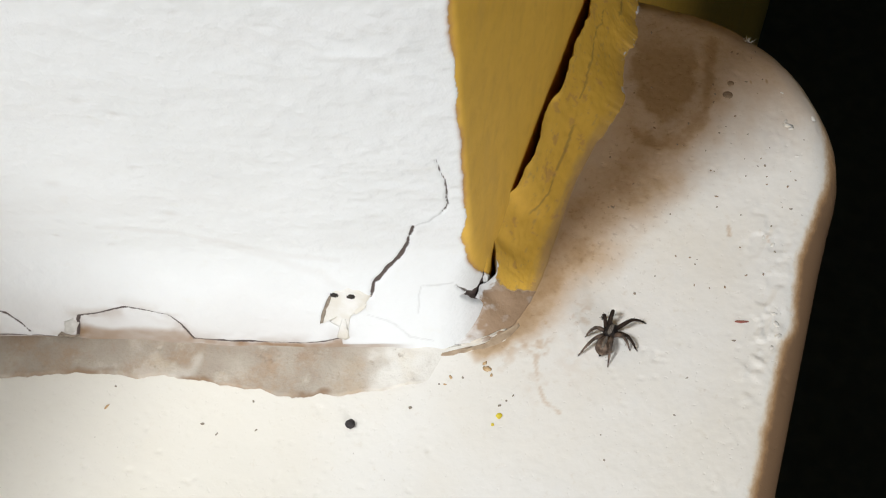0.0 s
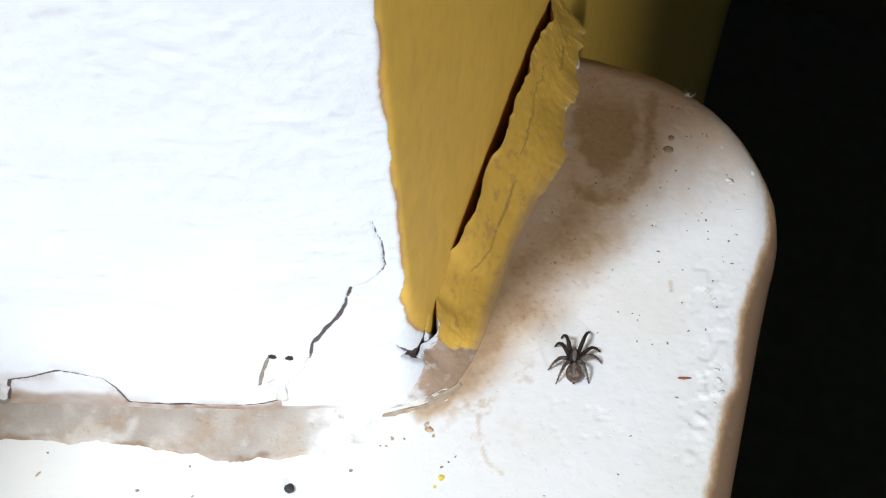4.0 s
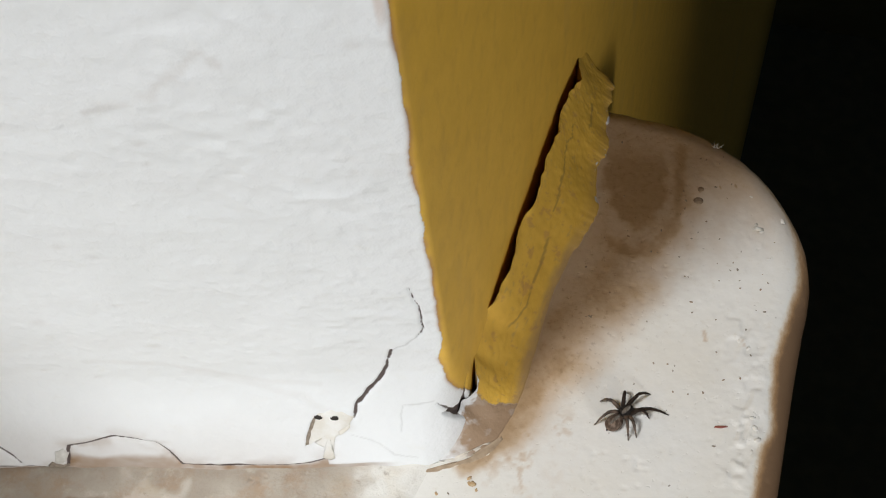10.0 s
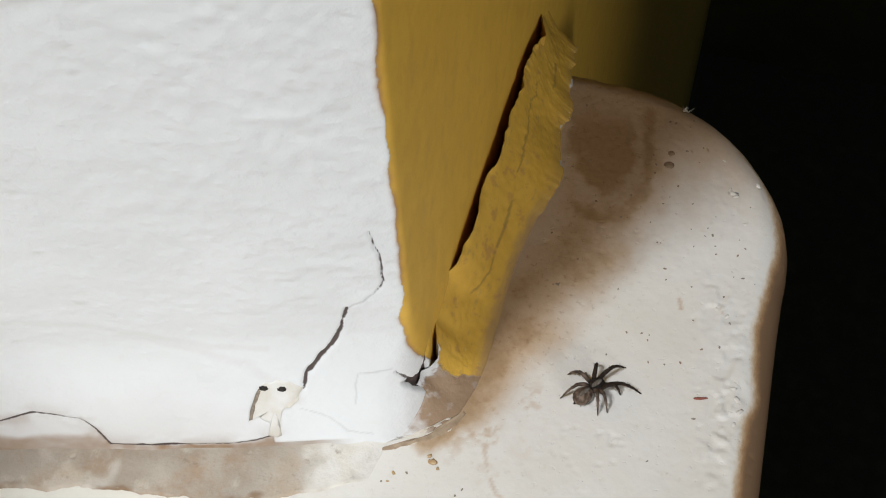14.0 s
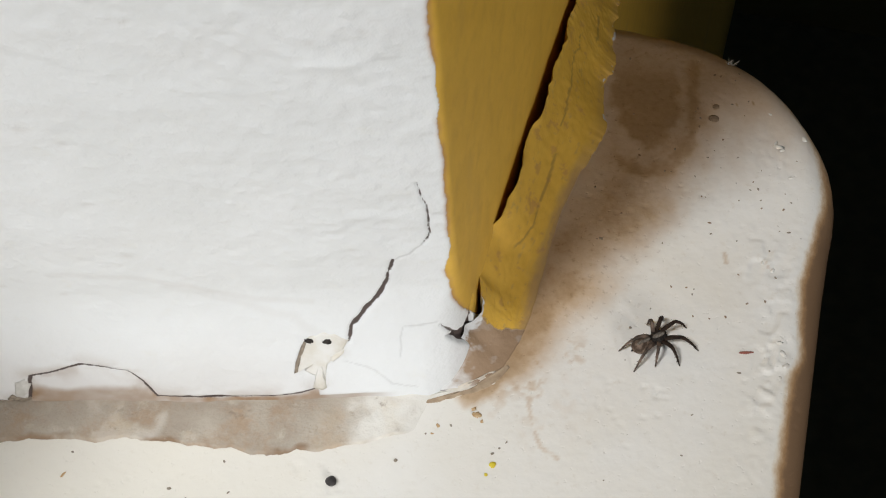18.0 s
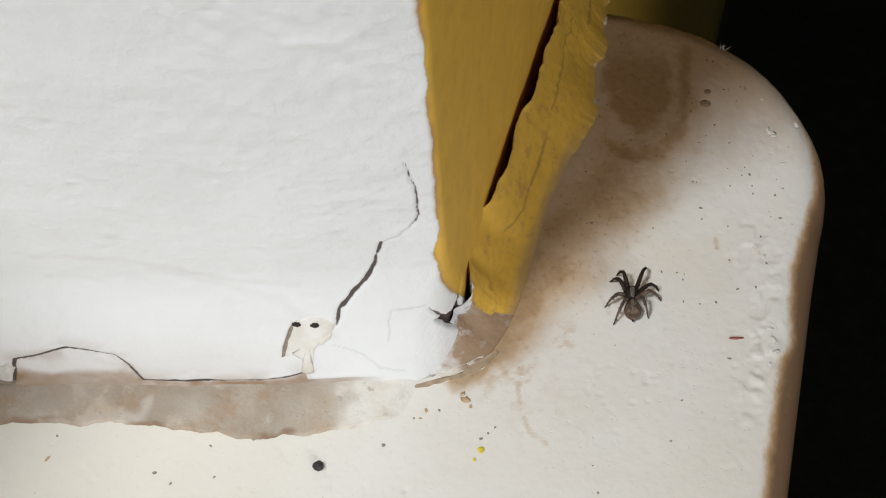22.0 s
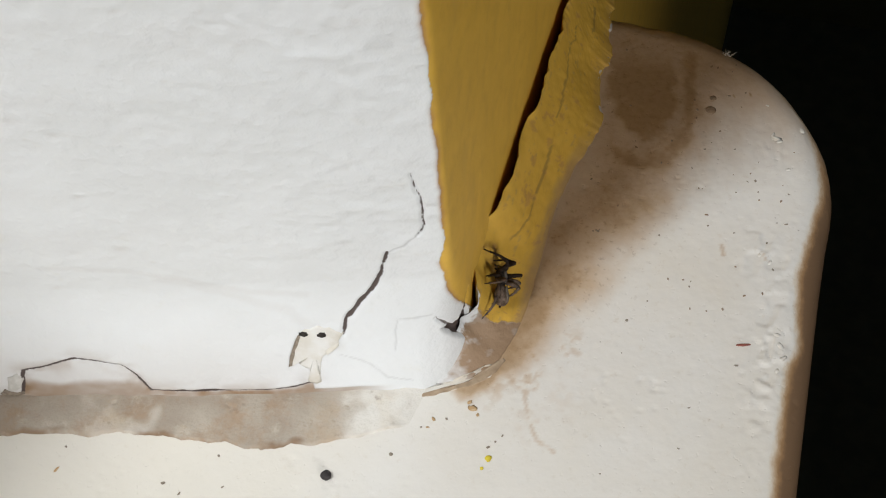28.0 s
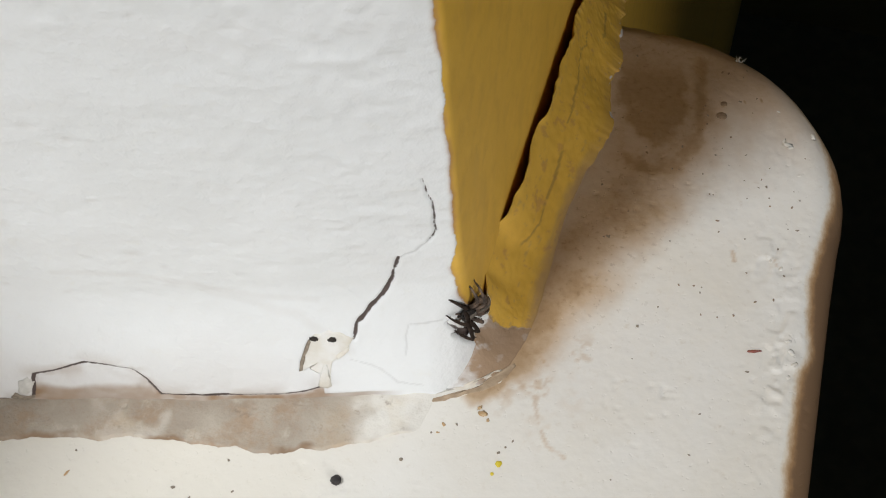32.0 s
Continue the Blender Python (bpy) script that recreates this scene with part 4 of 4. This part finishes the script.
def blob(rx, ry, rz, at, taper=0.0, seg=20, rings=12):
    """A rounded body in millimetres, narrower towards +y by taper."""
    bm = bmesh.new()
    bmesh.ops.create_uvsphere(bm, u_segments=seg, v_segments=rings, radius=1.0)
    for v in bm.verts:
        x, y, z = v.co
        w = 1 - taper * y
        v.co = Vector(((x * rx * w + at[0]) * MM, (y * ry + at[1]) * MM, (z * rz * w + at[2]) * MM))
    return bm


def tube(pts, radii, seg=8):
    """A jointed limb through the given places, in millimetres."""
    bm = bmesh.new()
    rings = []
    for i, p in enumerate(pts):
        a, b = Vector(pts[max(i - 1, 0)]), Vector(pts[min(i + 1, len(pts) - 1)])
        q = (b - a).to_track_quat("Z", "Y")
        ring = [bm.verts.new((Vector(p) + q @ Vector((math.cos(t) * radii[i], math.sin(t) * radii[i], 0))) * MM)
                for t in (2 * math.pi * k / seg for k in range(seg))]
        rings.append(ring)
    for r0, r1 in zip(rings, rings[1:]):
        for k in range(seg):
            bm.faces.new((r0[k], r0[(k + 1) % seg], r1[(k + 1) % seg], r1[k]))
    bm.faces.new(rings[0][::-1])
    bm.faces.new(rings[-1])
    return bm


LEGS = [  # hip, length above and below the knee, paler
    ((0.62, 2.15), 3.6, 4.3, 0), ((-0.62, 2.15), 3.6, 4.3, 0),
    ((0.95, 1.60), 3.0, 3.7, 0), ((-0.95, 1.60), 3.0, 3.7, 0),
    ((0.95, 1.05), 2.8, 3.6, 1), ((-0.95, 1.05), 2.8, 3.6, 1),
    ((0.62, 0.55), 3.1, 4.2, 1), ((-0.62, 0.55), 3.1, 4.2, 1),
]
HIP = 1.05


def bristles(owner, length, r, count, rng):
    """Short stiff hairs that stand off a limb, added to its own mesh."""
    bm = bmesh.new()
    bm.from_mesh(owner.data)
    for _ in range(count):
        x, a = rng.uniform(0.1, 0.95) * length, rng.uniform(0, 2 * math.pi)
        out = Vector((0.5, math.cos(a), math.sin(a)))
        base = Vector((x, math.cos(a) * r * 0.6, math.sin(a) * r * 0.6 + 0.15))
        tip = base + out * rng.uniform(0.35, 0.6)
        v = [bm.verts.new(p * MM) for p in (base + Vector((0.05, 0, 0)), base - Vector((0.05, 0, 0)), base + Vector((0, 0.04, 0.04)), tip)]
        for tri in ((0, 1, 3), (1, 2, 3), (2, 0, 3)):
            bm.faces.new([v[i] for i in tri])
    bm.to_mesh(owner.data)
    bm.free()


def spider():
    body = new("spider")
    body.empty_display_size = 0.002
    tagged(body, "small grey-brown jumping spider walking over the sill", "spider")
    head = part("cephalothorax", blob(1.25, 1.55, 0.95, (0, 1.5, 1.3), 0.05), SPIDER_HAIR, body, "dark hairy head and chest")
    part("stripe", blob(0.42, 1.15, 0.22, (0, 1.5, 2.12)), SPIDER_PALE, head, "pale grey band of hair")
    for sx in (-1, 1):
        part("eye", blob(0.27, 0.2, 0.27, (sx * 0.3, 2.82, 1.35), seg=12, rings=8), EYE, head, "large glossy black eye")
        part("eye", blob(0.15, 0.12, 0.15, (sx * 0.78, 2.5, 1.55), seg=10, rings=6), EYE, head, "small glossy black eye")
        part("palp", tube([(sx * 0.4, 2.7, 0.85), (sx * 0.6, 3.2, 0.8), (sx * 0.55, 3.5, 0.35)], [0.2, 0.22, 0.12]), LEG_PALE, body, "short hairy feeler")
        part("fang", tube([(sx * 0.25, 2.65, 0.9), (sx * 0.28, 2.95, 0.45), (sx * 0.2, 2.9, 0.15)], [0.26, 0.24, 0.08]), SPIDER_HAIR, body, "dark jaw")
    belly = part("abdomen", blob(1.42, 1.9, 1.2, (0, -1.55, 1.3), 0.12, 24, 14), SPIDER_BROWN, body, "brown hairy abdomen with pale middle stripe")
    part("stripe", blob(0.36, 1.35, 0.25, (0, -1.4, 2.33)), SPIDER_PALE, belly, "pale middle stripe")
    part("spinneret", tube([(0, -3.2, 1.0), (0, -3.65, 0.85)], [0.3, 0.12]), SPIDER_HAIR, body)
    legs = []
    for k, ((hx, hy), upper, lower, pale) in enumerate(LEGS):
        n = 13
        skin_tone = LEG_PALE if pale else LEG_DARK
        thigh = tube([(upper * i / (n - 1), 0, 0.28 * math.sin(math.pi * i / (n - 1))) for i in range(n)],
                     [0.24 + 0.14 * math.sin(math.pi * (0.15 + 0.75 * i / (n - 1))) for i in range(n)], 10)
        leg = part("leg", thigh, skin_tone, body, "dark hairy upper leg")
        shin = tube([(lower * i / (n - 1), 0, 0.30 * math.sin(math.pi * min(1, 1.15 * i / (n - 1)))) for i in range(n)],
                    [0.30 - 0.21 * (i / (n - 1)) ** 1.1 + 0.03 * math.sin(i * 2.3) for i in range(n)], 10)
        shin = part("shin", shin, skin_tone, leg, "thin lower leg with a fine tip")
        rng = random.Random(300 + k)
        for owner, length, r in ((leg, upper, 0.33), (shin, lower * 0.8, 0.22)):
            bristles(owner, length, r, 16, rng)
        legs.append((leg, shin))
    return body, legs


STANCES = {}  # where the eight feet stand round the body
STANCES["listening"] = [(4.9, 6.1), (-0.9, 5.1), (5.5, 0.4), (-2.4, 3.6), (4.3, 0.0), (-3.8, -0.8), (2.0, -4.6), (-3.5, -4.7)]
STANCES["facing"] = [(2.8, 7.4), (-2.4, 5.8), (4.6, 3.5), (-3.5, 3.9), (4.9, 1.2), (-4.5, -0.8), (2.7, -3.0), (-3.1, -3.4)]
STANCES["crouched"] = [(5.4, 6.7), (0.2, 7.9), (3.4, 4.0), (-3.1, 4.4), (4.4, -0.2), (-5.1, -0.2), (3.8, -1.9), (-2.5, -4.1)]
STANCES["turned"] = [(4.7, 6.2), (0.1, 7.3), (5.7, 2.1), (-2.9, 4.4), (4.0, -1.2), (-3.4, 1.4), (3.2, -4.8), (-1.3, -5.4)]
STANCES["turning"] = [(3.4, 6.4), (-0.3, 5.8), (5.3, 0.1), (-4.7, 3.1), (4.0, -1.5), (-4.2, -0.5), (1.1, -4.6), (-4.6, -5.6)]
STANCES["stalking"] = [(1.0, 7.4), (-2.1, 6.4), (5.5, 2.2), (-5.2, 3.3), (4.9, 1.1), (-4.7, -0.7), (3.9, -4.9), (-2.1, -3.5)]
STANCES["reaching"] = [(2.4, 8.2), (-1.8, 6.0), (3.5, 2.2), (-4.9, 4.6), (4.4, 0.3), (-4.7, -0.7), (4.6, -5.7), (-2.8, -2.8)]
STANCES["rearing"] = [(-0.2, 5.9, 1.0), (-1.5, 5.8, 1.5), (3.2, 1.7, -0.2), (-3.4, 2.3, 1.4), (2.8, -1.2, -0.2), (-4.6, -3.1, -0.5), (2.0, -5.6, 0.6), (-2.3, -4.8, -0.7)]
STANCES["rising"] = [(-3.9, 5.6, 0.5), (-0.6, 4.4, 0.2), (3.4, 2.4, 0.3), (-2.0, 1.0, -0.5), (3.3, 0.1, 0.3), (-3.4, -0.2, 0.2), (2.2, -2.4, 0.2), (-3.5, -5.2, -0.3)]
STANCES["gripping"] = [(-4.4, 5.0, 0.7), (-3.2, 4.6, 0.4), (3.0, 2.4, 0.6), (-4.8, 0.2, 0.6), (2.8, 0.6, 0.4), (-4.0, -1.6, 0.5), (3.1, -3.9, 0.6), (-1.2, -4.8, -0.4)]
STANCES["probing"] = [(-0.7, 5.6, -0.8), (-4.8, 2.4, -1.0), (5.0, 5.4, 0.6), (-4.6, -0.6, -0.3), (6.4, 1.6, 0.8), (-3.8, -2.6, 0.4), (2.6, -5.4, -0.6), (-2.9, -4.9, 0.6)]
STANCES["entering"] = [(0.8, 4.8, -0.6), (-3.6, 2.8, -1.0), (5.1, 6.4, -0.6), (-4.6, -0.4, -0.6), (6.0, 1.9, 0.8), (-4.2, -3.0, -0.4), (5.4, -0.8, 0.6), (-3.4, -5.2, -0.3)]


SPIDER = [
    (0, 23.2, 2.7, 0.0, -6, 0, "listening"),
    (0.4, 24.0, 5.0, 0.0, -3, 0, "listening"),
    (0.8, 24.8, 7.0, 0.0, 0, 0, "listening"),
    (1, 24.9, 7.2, 0.0, 0, 0, "listening"),
    (2, 24.6, 7.0, 0.0, 2, 0, "listening"),
    (2.3, 25.5, 10.4, 0.0, 10, 0, "facing"),
    (3, 25.4, 10.1, 0.0, 14, 0, "facing"),
    (3.5, 25.5, 10.0, 0.0, 14, 0, "facing"),
    (5.5, 25.4, 9.9, 0.0, 12, 0, "facing"),
    (6, 25.6, 9.9, 0.0, 5, 0, "facing"),
    (6.5, 25.8, 10.6, 0.0, 1, 0, "listening"),
    (7, 26.4, 10.5, 0.0, -3, 0, "listening"),
    (7.5, 26.4, 10.6, 0.0, -18, 0, "listening"),
    (8, 26.7, 10.4, 0.0, -28, 0, "crouched"),
    (8.5, 27.2, 10.2, 0.0, -31, 0, "crouched"),
    (9, 26.8, 9.8, 0.0, -30, 0, "crouched"),
    (10, 27.0, 10.3, 0.0, -30, 0, "crouched"),
    (11, 26.6, 9.8, 0.0, -31, 0, "crouched"),
    (12, 26.8, 10.4, 0.0, -32, 0, "crouched"),
    (13, 26.7, 10.1, 0.0, -33, 0, "crouched"),
    (14.5, 26.6, 9.8, 0.0, -36, 0, "crouched"),
    (15.3, 27.4, 10.3, 0.0, -38, 0, "turned"),
    (16.5, 28.8, 11.4, 0.0, -41, 0, "turned"),
    (17.5, 29.0, 11.0, 0.0, -46, 0, "turned"),
    (18.5, 29.0, 11.3, 0.0, -47, 0, "turned"),
    (19.5, 29.0, 11.2, 0.0, -46, 0, "turned"),
    (20, 29.3, 11.5, 0.0, -38, 0, "turned"),
    (20.5, 29.0, 12.4, 0.0, -25, 0, "turning"),
    (21, 29.3, 13.3, 0.0, -6, 0, "turning"),
    (21.5, 28.9, 13.1, 0.0, -6, 0, "turning"),
    (22, 26.7, 15.4, 0.0, 14, 0, "facing"),
    (22.5, 24.3, 16.0, 0.0, 23, 0, "stalking"),
    (23, 23.7, 15.8, 0.0, 31, 0, "stalking"),
    (23.3, 22.3, 16.2, 0.0, 36, 0, "stalking"),
    (23.6, 14.0, 13.6, 0.0, 74, 0, "reaching"),
    (23.8, 13.2, 12.6, 0.0, 77, 0, "reaching"),
    (24, 14.6, 13.2, 0.0, 76, 0, "reaching"),
    (24.2, 14.0, 12.6, 0.0, 76, 0, "reaching"),
    (24.4, 11.2, 12.1, 0.2, 85, 0.3, "reaching"),
]


CLIMB = [  # seconds, place in millimetres, the way up and the way ahead, stance
    (24.6, (8.4, 10.9, 0.7), (0.34, 0, 0.94), (-0.86, 0.42, 0.28), "rearing"),
    (24.8, (8.0, 10.6, 0.9), (0.40, 0, 0.92), (-0.76, 0.58, 0.30), "rearing"),
    (25, (6.89, 9.17, 1.4), (0.47, -0.01, 0.88), (-0.57, 0.76, 0.31), "rearing"),
    (25.5, (5.94, 7.61, 2.16), (0.64, -0.04, 0.77), (-0.48, 0.76, 0.44), "rearing"),
    (26.5, (5.0, 9.8, 3.3), (0.75, 0, 0.66), (-0.40, 0.80, 0.45), "rearing"),
    (27.5, (4.05, 11.66, 4.5), (0.83, 0, 0.56), (-0.32, 0.82, 0.48), "rising"),
    (28, (3.2, 10.58, 5.91), (0.88, 0.01, 0.48), (-0.25, 0.86, 0.44), "rising"),
    (28.5, (2.1, 9.0, 7.4), (0.92, -0.05, 0.38), (-0.10, 0.94, 0.32), "gripping"),
    (29, (1.1, 7.6, 8.8), (0.95, -0.06, 0.30), (0.02, 0.97, 0.24), "gripping"),
    (30, (0.8, 6.7, 9.8), (0.97, -0.03, 0.22), (-0.05, 0.93, 0.36), "gripping"),
    (30.4, (0.7, 5.6, 10.4), (0.97, -0.06, 0.2), (-0.12, 0.72, 0.68), "gripping"),
    (30.7, (0.5, 4.6, 11.0), (0.97, -0.10, 0.19), (-0.22, -0.02, 0.97), "probing"),
    (31, (0.3, 3.5, 11.6), (0.97, -0.16, 0.18), (-0.26, -0.72, 0.62), "probing"),
    (31.2, (0.17, 2.98, 12.0), (0.97, -0.2, 0.17), (-0.25, -0.88, 0.4), "probing"),
    (31.6, (0.0, 2.3, 13.0), (0.95, -0.28, 0.17), (-0.33, -0.88, 0.35), "entering"),
    (32, (-0.2, 1.7, 14.0), (0.92, -0.35, 0.18), (-0.39, -0.87, 0.31), "entering"),
]


def climb_pose(place, up, ahead):
    up = Vector(up).normalized()
    ahead = Vector(ahead)
    ahead = (ahead - up * ahead.dot(up)).normalized()
    return Matrix.Translation(Vector(place) * MM) @ Matrix((ahead.cross(up), ahead, up)).transposed().to_4x4()


def spider_pose(x, y, z, heading, tilt):
    up = Vector((0, 0, 1)).lerp(Vector((0.826, 0, 0.564)), tilt).normalized()
    ahead = Vector((0, 1, 0))
    side = ahead.cross(up)
    m = Matrix((side, ahead, up)).transposed().to_4x4()
    return Matrix.Translation((x * MM, y * MM, z * MM)) @ m @ pose(0, 0, 0, 0, 0, heading)


def leg_poses(hip, upper, lower, foot):
    """The poses of a leg and of its shin for a foot at a place in the body's space, in millimetres, with the knee held high."""
    hip, foot = Vector(hip), Vector(foot)
    way = foot - hip
    span = min(max(way.length, abs(upper - lower) + 0.4), upper + lower - 0.08)
    way.normalize()
    foot = hip + way * span
    along = (span * span + upper * upper - lower * lower) / (2 * span)
    rise = math.sqrt(max(upper * upper - along * along, 0.01))
    up = (Vector((0, 0, 1)) - way * way.z).normalized()
    knee = hip + way * along + up * rise
    found = []
    for start, end in ((hip, knee), (knee, foot)):
        x = (end - start).normalized()
        y = up.cross(x).normalized()
        z = x.cross(y)
        found.append(Matrix.Translation(start * MM) @ Matrix((x, y, z)).transposed().to_4x4())
    return found[0], found[0].inverted() @ found[1]


def motions():
    body, legs = spider()
    stops = [(t, spider_pose(x, y, z, h, tilt), stance) for t, x, y, z, h, tilt, stance in SPIDER]
    stops += [(t, climb_pose(*rest[:3]), rest[3]) for t, *rest in CLIMB]
    walk(body, [(t, m) for t, m, _ in stops])
    for i, (leg, shin) in enumerate(legs):
        (hx, hy), upper, lower, _ = LEGS[i]
        rows = []
        phase, last = 0.0, stops[0][1]
        for t, m, stance in stops:
            # small steps while the body goes or turns
            moved = (m.translation - last.translation).length / MM + 2.8 * (m.to_3x3().col[1] - last.to_3x3().col[1]).length
            phase += moved * 0.9
            step = 0.5 * min(moved, 1.2) * math.sin(phase + (i % 2) * math.pi + (i // 2) * 1.4)
            fx, fy, fz = (*STANCES[stance][i], 0.12)[:3]
            rows.append((t, leg_poses((hx, hy, HIP), upper, lower, (fx, fy + step, fz))))
            last = m
        walk(leg, [(t, m[0]) for t, m in rows])
        walk(shin, [(t, m[1]) for t, m in rows])



small_things()
motions()
